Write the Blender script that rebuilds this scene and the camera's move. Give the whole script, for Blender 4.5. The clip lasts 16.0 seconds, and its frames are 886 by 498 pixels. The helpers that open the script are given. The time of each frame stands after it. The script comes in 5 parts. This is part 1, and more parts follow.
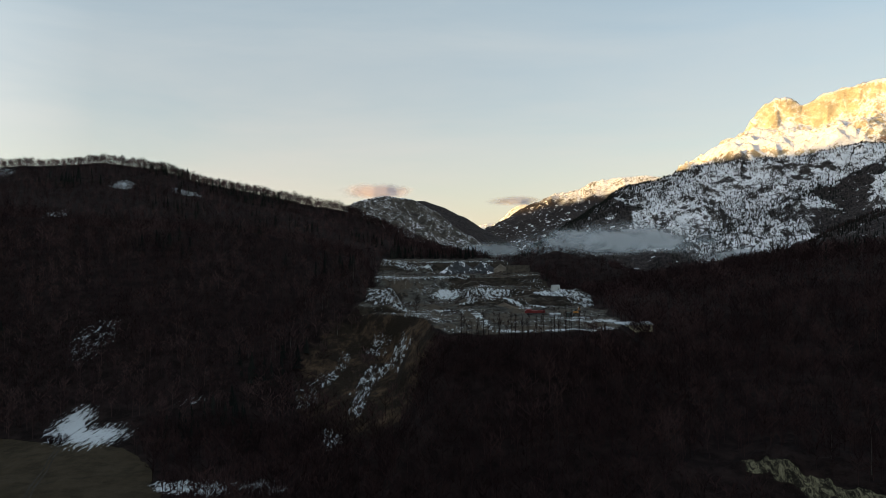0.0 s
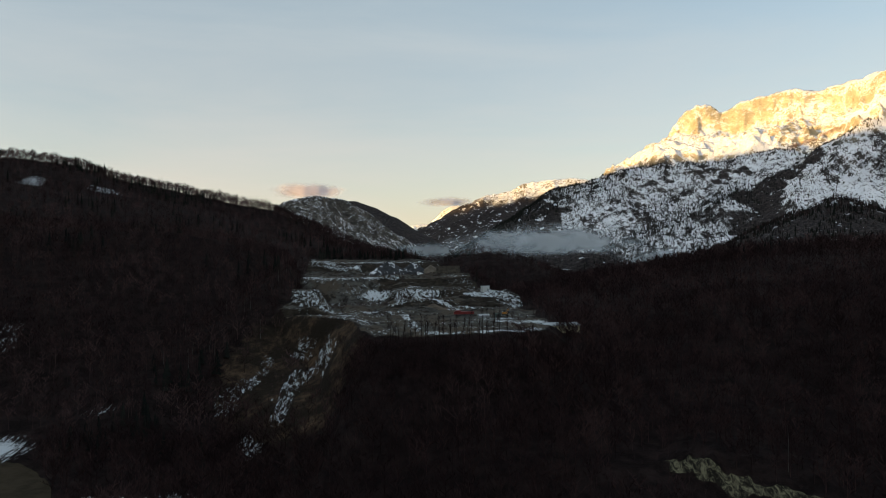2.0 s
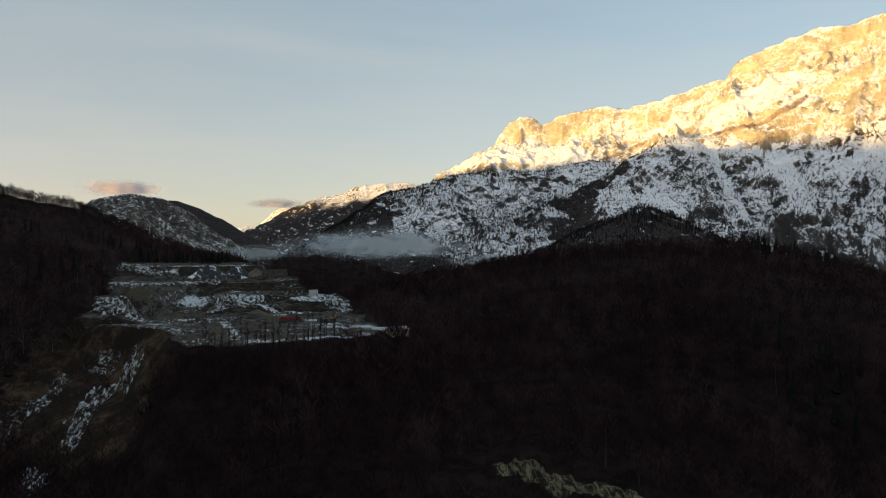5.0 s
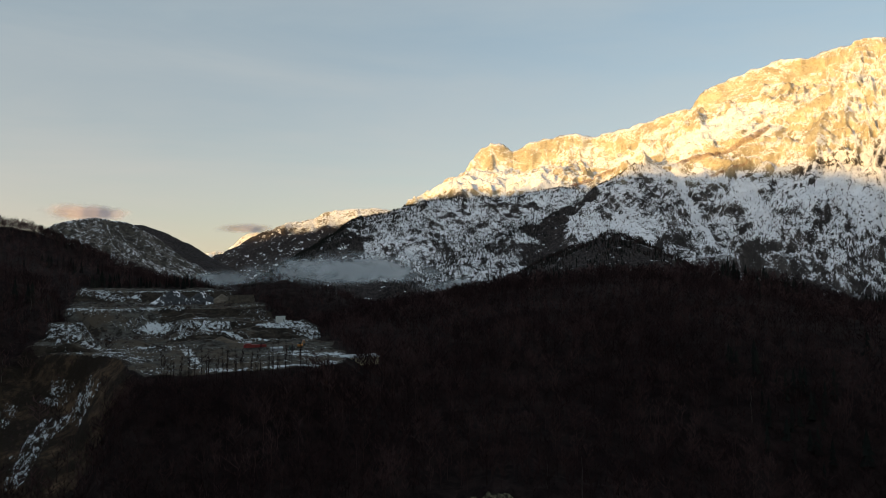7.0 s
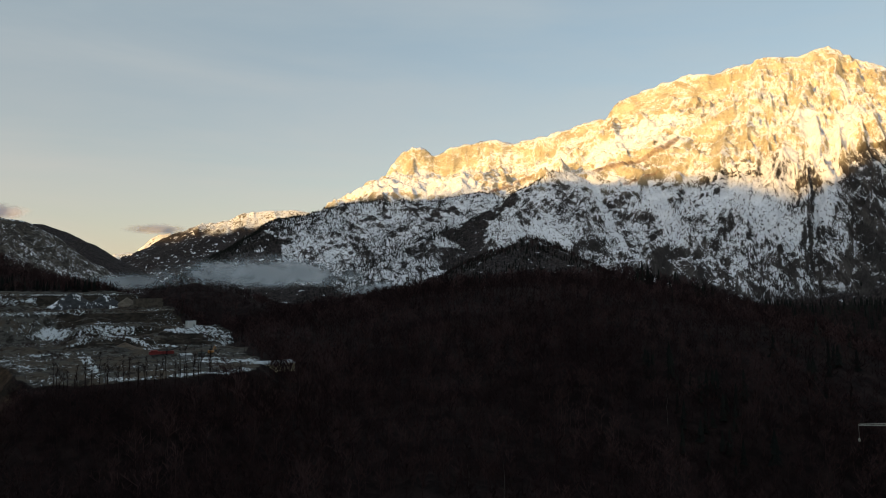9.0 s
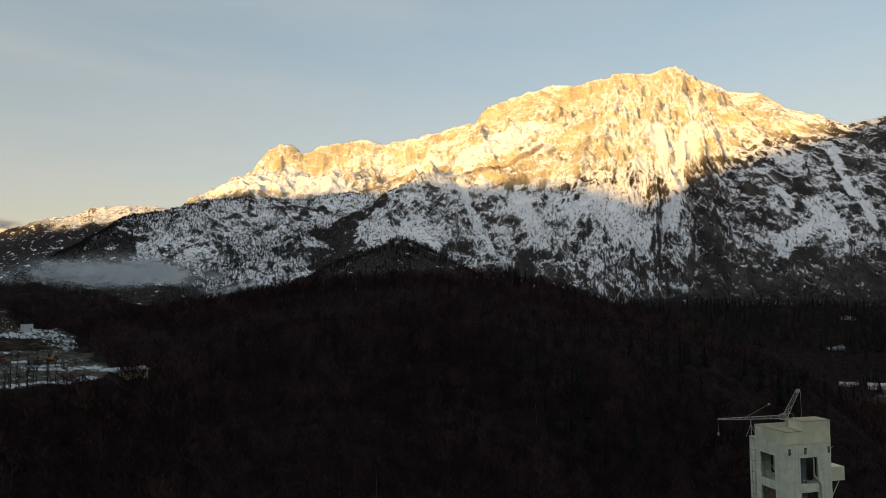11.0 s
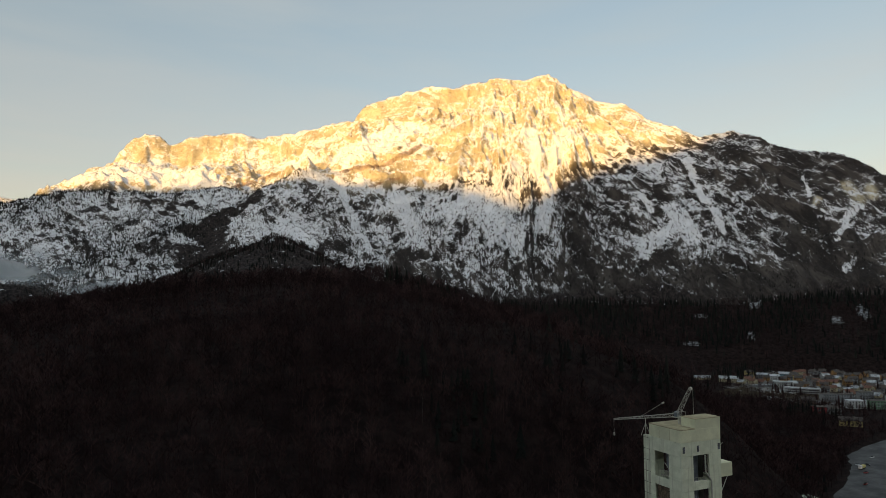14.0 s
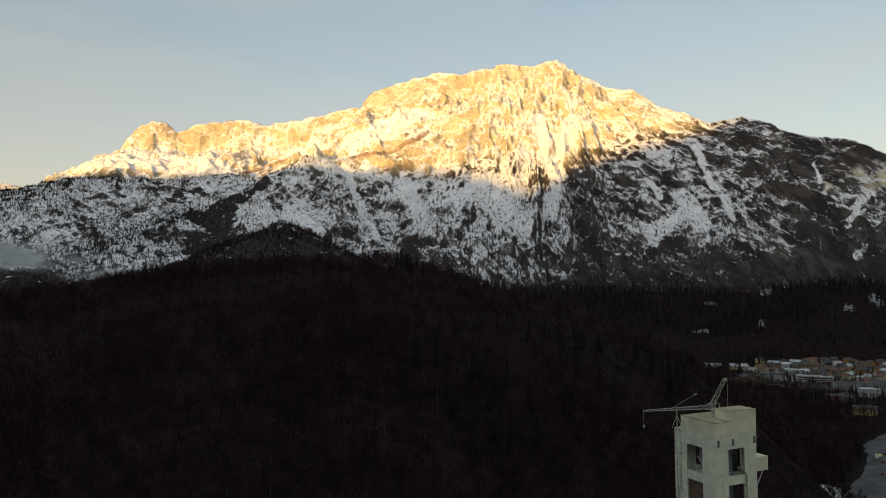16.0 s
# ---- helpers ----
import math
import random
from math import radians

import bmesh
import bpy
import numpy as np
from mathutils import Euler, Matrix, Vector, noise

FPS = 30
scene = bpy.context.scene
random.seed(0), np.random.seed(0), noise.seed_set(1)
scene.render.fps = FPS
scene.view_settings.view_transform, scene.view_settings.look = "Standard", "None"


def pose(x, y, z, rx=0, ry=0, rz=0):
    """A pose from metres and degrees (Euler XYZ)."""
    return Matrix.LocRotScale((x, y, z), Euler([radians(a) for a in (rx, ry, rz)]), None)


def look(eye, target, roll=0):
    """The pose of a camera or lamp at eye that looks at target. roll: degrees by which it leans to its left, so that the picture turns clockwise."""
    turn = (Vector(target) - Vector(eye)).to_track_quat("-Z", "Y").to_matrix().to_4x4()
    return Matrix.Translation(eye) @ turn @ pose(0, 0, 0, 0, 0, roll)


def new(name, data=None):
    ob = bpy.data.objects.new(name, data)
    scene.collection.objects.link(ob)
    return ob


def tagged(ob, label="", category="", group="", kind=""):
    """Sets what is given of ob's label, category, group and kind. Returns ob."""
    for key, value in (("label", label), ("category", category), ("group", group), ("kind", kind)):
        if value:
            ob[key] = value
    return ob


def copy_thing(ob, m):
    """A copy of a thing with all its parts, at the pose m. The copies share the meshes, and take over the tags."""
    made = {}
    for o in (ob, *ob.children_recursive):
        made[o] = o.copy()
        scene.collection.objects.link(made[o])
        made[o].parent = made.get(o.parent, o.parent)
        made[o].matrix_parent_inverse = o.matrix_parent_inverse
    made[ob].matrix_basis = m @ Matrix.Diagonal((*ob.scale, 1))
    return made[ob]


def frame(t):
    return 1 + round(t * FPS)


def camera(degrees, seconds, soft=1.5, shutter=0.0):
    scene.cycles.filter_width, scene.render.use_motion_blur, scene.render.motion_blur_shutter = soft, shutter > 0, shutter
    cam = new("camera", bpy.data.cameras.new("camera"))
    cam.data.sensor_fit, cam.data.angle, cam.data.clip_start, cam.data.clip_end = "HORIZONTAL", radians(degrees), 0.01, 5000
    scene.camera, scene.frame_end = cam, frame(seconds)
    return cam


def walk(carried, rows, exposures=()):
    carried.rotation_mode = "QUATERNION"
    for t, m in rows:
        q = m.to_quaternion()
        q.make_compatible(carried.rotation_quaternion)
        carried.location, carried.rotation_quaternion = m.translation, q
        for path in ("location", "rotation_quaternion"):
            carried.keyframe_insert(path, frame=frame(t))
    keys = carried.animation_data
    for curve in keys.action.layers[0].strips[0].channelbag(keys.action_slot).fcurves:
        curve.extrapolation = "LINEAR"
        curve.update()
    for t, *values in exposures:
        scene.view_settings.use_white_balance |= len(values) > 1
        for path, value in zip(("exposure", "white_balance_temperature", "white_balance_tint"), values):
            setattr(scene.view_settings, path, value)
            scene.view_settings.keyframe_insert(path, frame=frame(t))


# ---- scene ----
# A drone flies a straight, level line at 4 m/s over a wooded valley and turns to the right.
# World: x right, y ahead of the first view, valley floor at z = 0.
cam = camera(64.8, 16.0, soft=0.6)
EYE = Vector((0.0, 0.0, 140.0))
SPEED = Vector((1.414, 3.742, -0.040))      # metres per second
# seconds, yaw to the left, pitch, lean to the right (degrees)
TURN = [
    (0, -0.00, 1.44, 0.50),
    (0.5, -0.38, 1.45, 0.50),
    (1, -1.06, 1.45, 0.49),
    (1.5, -2.90, 1.46, 0.50),
    (2, -5.54, 1.46, 0.51),
    (2.5, -7.81, 1.47, 0.52),
    (3, -10.59, 1.52, 0.56),
    (3.5, -13.52, 1.53, 0.58),
    (4, -16.54, 1.54, 0.59),
    (4.5, -18.62, 1.58, 0.61),
    (4.7, -18.88, 1.60, 0.61),
    (5.2, -19.55, 1.60, 0.62),
    (5.8, -20.60, 1.62, 0.63),
    (6.3, -21.35, 1.65, 0.63),
    (6.6, -21.58, 1.85, 0.63),
    (6.8, -21.62, 2.48, 0.63),
    (7, -21.64, 3.68, 0.63),
    (7.5, -21.57, 4.07, 0.57),
    (8, -22.01, 4.01, 0.55),
    (8.5, -24.66, 3.97, 0.54),
    (9, -28.19, 3.94, 0.54),
    (9.5, -32.26, 3.93, 0.58),
    (9.7, -33.85, 3.93, 0.58),
    (10.2, -36.60, 3.92, 0.58),
    (11, -38.90, 3.90, 0.58),
    (11.8, -40.83, 3.89, 0.58),
    (12, -41.69, 3.88, 0.58),
    (12.5, -43.98, 3.85, 0.56),
    (13, -46.45, 3.82, 0.55),
    (13.5, -48.76, 3.80, 0.54),
    (14, -49.02, 3.75, 0.56),
    (14.5, -48.84, 3.11, 0.55),
    (15, -48.74, 2.88, 0.53),
    (15.5, -48.61, 2.78, 0.52),
    (16, -48.48, 2.70, 0.50),
]
walk(cam, [(t, Matrix.Translation(EYE + SPEED * t) @ pose(0, 0, 0, 0, 0, yaw) @ pose(0, 0, 0, 90 + pitch)
            @ pose(0, 0, 0, 0, 0, -lean)) for t, yaw, pitch, lean in TURN],
     [(0, 1.15, 6900, 12), (8, 0.84, 6900, 12), (12, 0.85, 7300, 14), (16, 0.87, 7500, 14)])

# ---------------------------------------------------------------- light
SUN_AZ, SUN_EL = -106.0, 5.0          # degrees clockwise from y, and above the horizon
sun_way = Vector((math.sin(radians(SUN_AZ)) * math.cos(radians(SUN_EL)), math.cos(radians(SUN_AZ)) * math.cos(radians(SUN_EL)), math.sin(radians(SUN_EL))))
world = bpy.data.worlds.new("evening_sky")
scene.world = world
world.use_nodes = True
wn, wl = world.node_tree.nodes, world.node_tree.links
sky = wn.new("ShaderNodeTexSky")
sky.sky_type, sky.sun_disc = "NISHITA", False
sky.sun_elevation, sky.sun_rotation = radians(SUN_EL), radians(SUN_AZ % 360)
sky.air_density, sky.dust_density, sky.ozone_density = 1.0, 0.8, 1.8
wn["Background"].inputs["Strength"].default_value = 0.15
# a thin veil of high cloud, denser and warmer towards the horizon
def sky_node(kind, *links, **values):
    n = wn.new(kind)
    for key, v in values.items():
        n.inputs[key].default_value = v
    for socket, source in links:
        wl.new(source, n.inputs[socket])
    return n


def sky_range(source, a, b, c, d):
    n = sky_node("ShaderNodeMapRange", (0, source))
    for i, v in enumerate((a, b, c, d), 1):
        n.inputs[i].default_value = v
    return n.outputs[0]


sky_at = wn.new("ShaderNodeTexCoord").outputs["Generated"]
sky_up = sky_node("ShaderNodeSeparateXYZ", (0, sky_at)).outputs["Z"]
veil_map = sky_node("ShaderNodeMapping", ("Vector", sky_at), Scale=(1.0, 1.0, 5.0))
veil_noise = sky_node("ShaderNodeTexNoise", ("Vector", veil_map.outputs["Vector"]), Scale=1.9, Detail=6.0, Roughness=0.55, Distortion=0.4)
amount = wn.new("ShaderNodeMath")
amount.operation = "MULTIPLY"
wl.new(sky_range(veil_noise.outputs["Fac"], 0.34, 0.68, 0.62, 1.0), amount.inputs[0])
wl.new(sky_range(sky_up, 0.08, 0.40, 0.66, 0.58), amount.inputs[1])
tint, veil = wn.new("ShaderNodeMix"), wn.new("ShaderNodeMix")
tint.data_type = veil.data_type = "RGBA"
wl.new(sky_range(sky_up, 0.06, 0.36, 0.0, 1.0), tint.inputs[0])
tint.inputs[6].default_value, tint.inputs[7].default_value = (2.66, 2.30, 2.06, 1.0), (1.82, 2.10, 2.22, 1.0)
wl.new(amount.outputs[0], veil.inputs[0])
wl.new(sky.outputs["Color"], veil.inputs[6])
# the veil scatters forward: it glows on the side of the sun
toward = wn.new("ShaderNodeVectorMath")
toward.operation = "DOT_PRODUCT"
toward.inputs[1].default_value = sun_way
wl.new(sky_at, toward.inputs[0])
glow = wn.new("ShaderNodeVectorMath")
glow.operation = "SCALE"
wl.new(tint.outputs[2], glow.inputs[0])
wl.new(sky_range(toward.outputs["Value"], 0.2, 1.0, 1.0, 2.8), glow.inputs["Scale"])
wl.new(glow.outputs[0], veil.inputs[7])
wl.new(veil.outputs[2], wn["Background"].inputs["Color"])

sun = new("sun", bpy.data.lights.new("sun", "SUN"))
sun.data.energy, sun.data.angle, sun.data.color = 4.05, radians(1.1), (1.0, 0.60, 0.17)
sun.matrix_world = look(sun_way * 100, (0, 0, 0))


# ---------------------------------------------------------------- materials
class Nodes:
    """Short hand for building a material's node tree."""

    def __init__(self, name, rough=0.9, metal=0.0, spec=0.25):
        self.mat = bpy.data.materials.new(name)
        self.mat.use_nodes = True
        self.n, self.l = self.mat.node_tree.nodes, self.mat.node_tree.links
        self.bsdf = self.n["Principled BSDF"]
        self.bsdf.inputs["Roughness"].default_value = rough
        self.bsdf.inputs["Metallic"].default_value = metal
        self.bsdf.inputs["Specular IOR Level"].default_value = spec

    def put(self, socket, value):
        if isinstance(value, bpy.types.NodeSocket):
            self.l.new(value, socket)
        else:
            socket.default_value = value

    def noise(self, scale, detail=4.0, rough=0.55, stretch=(1, 1, 1), coord="world", warp=0.0):
        if coord == "world":
            src = self.n.new("ShaderNodeNewGeometry").outputs["Position"]
        else:
            src = self.n.new("ShaderNodeTexCoord").outputs["Object"]
        m = self.n.new("ShaderNodeMapping")
        m.inputs["Scale"].default_value = stretch
        self.l.new(src, m.inputs["Vector"])
        t = self.n.new("ShaderNodeTexNoise")
        t.inputs["Scale"].default_value, t.inputs["Detail"].default_value = scale, detail
        t.inputs["Roughness"].default_value, t.inputs["Distortion"].default_value = rough, warp
        self.l.new(m.outputs["Vector"], t.inputs["Vector"])
        return t.outputs["Fac"]

    def math(self, op, a, b=0.0, c=0.0):
        t = self.n.new("ShaderNodeMath")
        t.operation = op
        for i, v in enumerate((a, b, c)):
            self.put(t.inputs[i], v)
        return t.outputs[0]

    def ramp(self, fac, lo, hi, a=0.0, b=1.0):
        t = self.n.new("ShaderNodeMapRange")
        t.interpolation_type = "SMOOTHSTEP"
        for i, v in enumerate((fac, lo, hi, a, b)):
            self.put(t.inputs[i], v)
        return t.outputs[0]

    def mix(self, fac, a, b):
        t = self.n.new("ShaderNodeMix")
        t.data_type = "RGBA"
        self.put(t.inputs[0], fac)
        for i, v in ((6, a), (7, b)):
            self.put(t.inputs[i], (*v, 1.0) if isinstance(v, tuple) and len(v) == 3 else v)
        return t.outputs[2]

    def attr(self, name):
        t = self.n.new("ShaderNodeAttribute")
        t.attribute_name = name
        return t.outputs["Fac"]

    def normal_z(self):
        s = self.n.new("ShaderNodeSeparateXYZ")
        self.l.new(self.n.new("ShaderNodeNewGeometry").outputs["Normal"], s.inputs[0])
        return s.outputs["Z"]

    def height(self):
        s = self.n.new("ShaderNodeSeparateXYZ")
        self.l.new(self.n.new("ShaderNodeNewGeometry").outputs["Position"], s.inputs[0])
        return s.outputs["Z"]

    def per_object(self):
        return self.n.new("ShaderNodeObjectInfo").outputs["Random"]

    def bump(self, height, strength, distance):
        t = self.n.new("ShaderNodeBump")
        t.inputs["Strength"].default_value, t.inputs["Distance"].default_value = strength, distance
        self.l.new(height, t.inputs["Height"])
        self.l.new(t.outputs["Normal"], self.bsdf.inputs["Normal"])

    def done(self, colour):
        self.put(self.bsdf.inputs["Base Color"], (*colour, 1.0) if isinstance(colour, tuple) else colour)
        return self.mat


def plain(name, colour, rough=0.7, metal=0.0, var=0.25, scale=0.6, coord="world"):
    """Paint, metal or plaster with blotches and grain."""
    k = Nodes(name, rough, metal)
    dark = tuple(c * (1 - var) for c in colour)
    lite = tuple(min(1.0, c * (1 + var)) for c in colour)
    a = k.mix(k.ramp(k.noise(scale, 5, coord=coord), 0.35, 0.65), dark, lite)
    b = k.mix(k.ramp(k.noise(scale * 9, 3, coord=coord), 0.3, 0.7, 0.0, 0.35), a, dark)
    return k.done(b)


SNOW, SNOW_OLD = (0.84, 0.86, 0.90), (0.70, 0.72, 0.76)


def mountain_material(name, wood_top, wood_soft, snow_amount=0.0, scrub_amount=0.0, streaks=False, sunlit_rock=0.1, wood_snow=0.56):
    """Limestone with snow on its ledges, swept ribs, scrub between, and woods below wood_top."""
    k = Nodes(name, 0.9, spec=0.1)
    if streaks:
        flow = k.n.new("ShaderNodeCombineXYZ")
        k.l.new(k.attr("across"), flow.inputs[0])
        k.l.new(k.attr("down"), flow.inputs[1])

        def grain(scale, detail, rough, warp=0.0):
            t = k.n.new("ShaderNodeTexNoise")
            t.inputs["Scale"].default_value, t.inputs["Detail"].default_value = scale, detail
            t.inputs["Roughness"].default_value, t.inputs["Distortion"].default_value = rough, warp
            k.l.new(flow.outputs[0], t.inputs["Vector"])
            return t.outputs["Fac"]
        ribs, fine, speck = grain(0.012, 7, 0.66, 0.8), grain(0.055, 9, 0.74, 0.9), grain(0.26, 5, 0.72, 0.4)
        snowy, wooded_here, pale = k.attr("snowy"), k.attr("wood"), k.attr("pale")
    else:
        ribs, fine, speck = k.noise(0.012, 6, 0.64, (1.0, 1.0, 0.35), warp=0.6), k.noise(0.075, 9, 0.74, (1.0, 1.0, 0.30), warp=0.4), k.noise(0.24, 5, 0.7)
        snowy, wooded_here, pale = 0.0, 0.0, sunlit_rock
    z = k.height()
    # two tones of one rock: high as if sunlit, low as if shaded
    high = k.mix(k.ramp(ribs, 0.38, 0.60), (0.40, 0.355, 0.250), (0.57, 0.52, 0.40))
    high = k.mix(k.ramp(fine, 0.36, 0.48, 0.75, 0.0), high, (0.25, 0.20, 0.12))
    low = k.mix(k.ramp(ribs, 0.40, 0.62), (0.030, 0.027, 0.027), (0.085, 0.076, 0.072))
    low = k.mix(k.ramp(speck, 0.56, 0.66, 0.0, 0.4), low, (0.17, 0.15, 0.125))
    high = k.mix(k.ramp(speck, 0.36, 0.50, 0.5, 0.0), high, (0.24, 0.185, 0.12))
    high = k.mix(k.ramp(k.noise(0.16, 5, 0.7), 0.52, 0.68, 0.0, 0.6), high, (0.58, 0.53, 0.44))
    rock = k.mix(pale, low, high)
    lean = k.math("ADD", k.math("MULTIPLY", k.normal_z(), 0.95), k.math("MULTIPLY", k.math("SUBTRACT", ribs, 0.5), 1.15))
    lean = k.math("ADD", lean, k.math("MULTIPLY", k.math("SUBTRACT", fine, 0.5), 2.1))
    lean = k.math("ADD", lean, k.math("MULTIPLY", k.math("SUBTRACT", speck, 0.5), 1.7))
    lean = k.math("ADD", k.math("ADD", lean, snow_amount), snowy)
    cover = k.ramp(lean, 0.630, 0.655)
    snow = k.mix(k.ramp(k.noise(0.02, 3), 0.3, 0.7), SNOW_OLD, SNOW)
    col = k.mix(cover, rock, snow)
    # a belt of bare larches, and scrub and low pines between the snow
    if streaks:
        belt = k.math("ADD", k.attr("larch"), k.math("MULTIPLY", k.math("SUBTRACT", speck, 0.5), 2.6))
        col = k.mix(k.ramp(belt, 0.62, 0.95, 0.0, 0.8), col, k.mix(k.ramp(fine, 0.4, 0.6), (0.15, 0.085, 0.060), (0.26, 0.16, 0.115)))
    scrub = k.math("ADD", k.noise(0.10, 6, 0.70, (1.0, 1.0, 0.45)), scrub_amount)
    scrub = k.math("ADD", scrub, k.ramp(k.math("ADD", z, k.math("MULTIPLY", ribs, 300.0)), 560, 860, 0.05, -0.08))
    col = k.mix(k.ramp(scrub, 0.58, 0.61), col, (0.030, 0.028, 0.026))
    # closed woods at the foot
    edge = k.math("ADD", z, k.math("MULTIPLY", k.math("SUBTRACT", k.noise(0.006, 4), 0.5), 260.0))
    wood = k.mix(k.ramp(k.noise(0.12, 3), 0.35, 0.7), (0.017, 0.015, 0.016), (0.058, 0.048, 0.046))
    wood = k.mix(k.ramp(k.noise(0.035, 7, 0.70), wood_snow, wood_snow + 0.04), wood, SNOW_OLD)
    closed = k.ramp(edge, wood_top, wood_top + wood_soft, 1.0, 0.0)
    closed = k.math("MAXIMUM", closed, k.ramp(k.math("ADD", wooded_here, k.math("MULTIPLY", k.math("SUBTRACT", speck, 0.5), 1.2)), 0.40, 0.60))
    col = k.mix(closed, col, wood)
    k.bump(k.noise(0.05, 7, 0.7), 0.9, 10.0)
    return k.done(col)


def ground_material():
    k = Nodes("ground_cover", 0.95, spec=0.04)
    big, mid, fine = k.noise(0.02, 5), k.noise(0.15, 5, 0.6), k.noise(0.9, 4, 0.6)
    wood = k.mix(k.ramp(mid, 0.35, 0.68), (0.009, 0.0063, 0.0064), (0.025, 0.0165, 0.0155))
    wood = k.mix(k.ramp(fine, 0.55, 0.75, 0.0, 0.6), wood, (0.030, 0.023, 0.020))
    grass = k.mix(k.ramp(mid, 0.35, 0.65), (0.032, 0.025, 0.017), (0.056, 0.043, 0.029))
    grass = k.mix(k.ramp(fine, 0.4, 0.7, 0.0, 0.5), grass, (0.046, 0.040, 0.026))
    gravel = k.mix(k.ramp(mid, 0.35, 0.65), (0.039, 0.038, 0.034), (0.094, 0.089, 0.079))
    gravel = k.mix(k.ramp(k.noise(0.05, 7, 0.7, (1.2, 0.5, 1.0)), 0.46, 0.58), gravel, (0.072, 0.058, 0.044))
    gravel = k.mix(k.ramp(k.noise(0.13, 8, 0.74, (1.3, 0.4, 1.0), warp=0.4), 0.52, 0.58, 0.0, 0.85), gravel, (0.016, 0.013, 0.011))
    earth = k.mix(k.ramp(mid, 0.35, 0.65), (0.014, 0.012, 0.010), (0.040, 0.032, 0.024))
    gravel = k.mix(k.ramp(k.math("ADD", k.attr("earth"), k.math("MULTIPLY", k.math("SUBTRACT", k.noise(0.2, 6, 0.7), 0.5), 1.0)), 0.35, 0.6), gravel, earth)
    soil = k.mix(k.ramp(k.noise(0.08, 6, 0.65), 0.44, 0.70), (0.022, 0.017, 0.013), (0.108, 0.071, 0.045))
    soil = k.mix(k.ramp(k.noise(0.30, 9, 0.78, (1.2, 0.7, 0.9), warp=0.6), 0.50, 0.60, 0.0, 0.8), soil, (0.020, 0.016, 0.013))
    rock = k.mix(k.ramp(k.noise(0.40, 9, 0.80, (1.4, 0.5, 0.6), warp=0.8), 0.44, 0.60), (0.018, 0.016, 0.013), (0.19, 0.175, 0.112))
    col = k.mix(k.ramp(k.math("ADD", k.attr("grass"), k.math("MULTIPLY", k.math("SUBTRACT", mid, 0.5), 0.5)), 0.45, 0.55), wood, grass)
    col = k.mix(k.ramp(k.math("ADD", k.attr("soil"), k.math("MULTIPLY", k.math("SUBTRACT", mid, 0.5), 0.7)), 0.4, 0.6), col, soil)
    col = k.mix(k.ramp(k.math("ADD", k.attr("gravel"), k.math("MULTIPLY", k.math("SUBTRACT", mid, 0.5), 0.4)), 0.42, 0.58), col, gravel)
    col = k.mix(k.ramp(k.math("ADD", k.attr("rock"), k.math("MULTIPLY", k.math("SUBTRACT", k.noise(0.12, 5), 0.5), 0.8)), 0.45, 0.55), col, rock)
    patchy = k.math("MINIMUM", k.math("MULTIPLY", k.attr("snow"), 5.0), 1.0)
    white = k.math("ADD", k.attr("snow"), k.math("MULTIPLY", k.math("MULTIPLY", patchy, k.math("SUBTRACT", k.noise(0.34, 10, 0.82, (1.5, 0.32, 1.3), warp=0.5), 0.5)), 4.6))
    col = k.mix(k.ramp(white, 0.47, 0.55), col, k.mix(fine, (0.46, 0.50, 0.53), (0.60, 0.64, 0.67)))
    k.bump(k.noise(0.5, 6, 0.65), 0.8, 1.2)
    return k.done(col)


def bark_material(name, a, b):
    """Bark and twigs, each tree of its own shade, with lighter and darker stands."""
    k = Nodes(name, 0.95, spec=0.0)
    stand = k.ramp(k.noise(0.022, 4, 0.6), 0.38, 0.64)
    tree = k.mix(k.math("MULTIPLY", k.ramp(k.attr("tree"), 0.1, 1.0), k.math("ADD", k.math("MULTIPLY", stand, 0.7), 0.3)), a, b)
    return k.done(k.mix(k.ramp(k.noise(0.09, 3), 0.55, 0.70, 0.0, 0.5), tree, tuple((x + y) / 2 for x, y in zip(a, b))))


M_GROUND = ground_material()
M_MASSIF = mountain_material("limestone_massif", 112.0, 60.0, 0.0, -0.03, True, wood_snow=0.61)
M_RIDGE = mountain_material("wooded_limestone", 150.0, 90.0, -0.29, 0.02)
M_PEAK = mountain_material("far_snow_peak", 60.0, 60.0, 0.15, -0.05, False, 0.5)
M_FAR = mountain_material("far_snow_mountain", 510.0, 110.0, -0.05, 0.0, False, 0.4, 0.58)
M_DARKRIDGE = mountain_material("dark_wooded_ridge", 900.0, 100.0, wood_snow=0.78)
M_TREE = bark_material("bare_wood", (0.019, 0.0118, 0.0120), (0.072, 0.043, 0.042))
M_BEECH = bark_material("bare_beech_wood", (0.023, 0.0145, 0.0150), (0.100, 0.062, 0.060))
M_BIRCH = plain("pale_bark", (0.085, 0.078, 0.072), 0.9, 0.0, 0.4, 0.8)
M_SPRUCE = bark_material("spruce_green", (0.011, 0.013, 0.012), (0.026, 0.027, 0.023))


# ---------------------------------------------------------------- terrain
def hash2(ix, iy, seed):
    h = (ix.astype(np.int64) * 374761393 + iy.astype(np.int64) * 668265263 + seed * 974634777) & 0xFFFFFFFF
    h = ((h ^ (h >> 13)) * 1274126177) & 0xFFFFFFFF
    return ((h ^ (h >> 16)) & 0xFFFF) / 65535.0


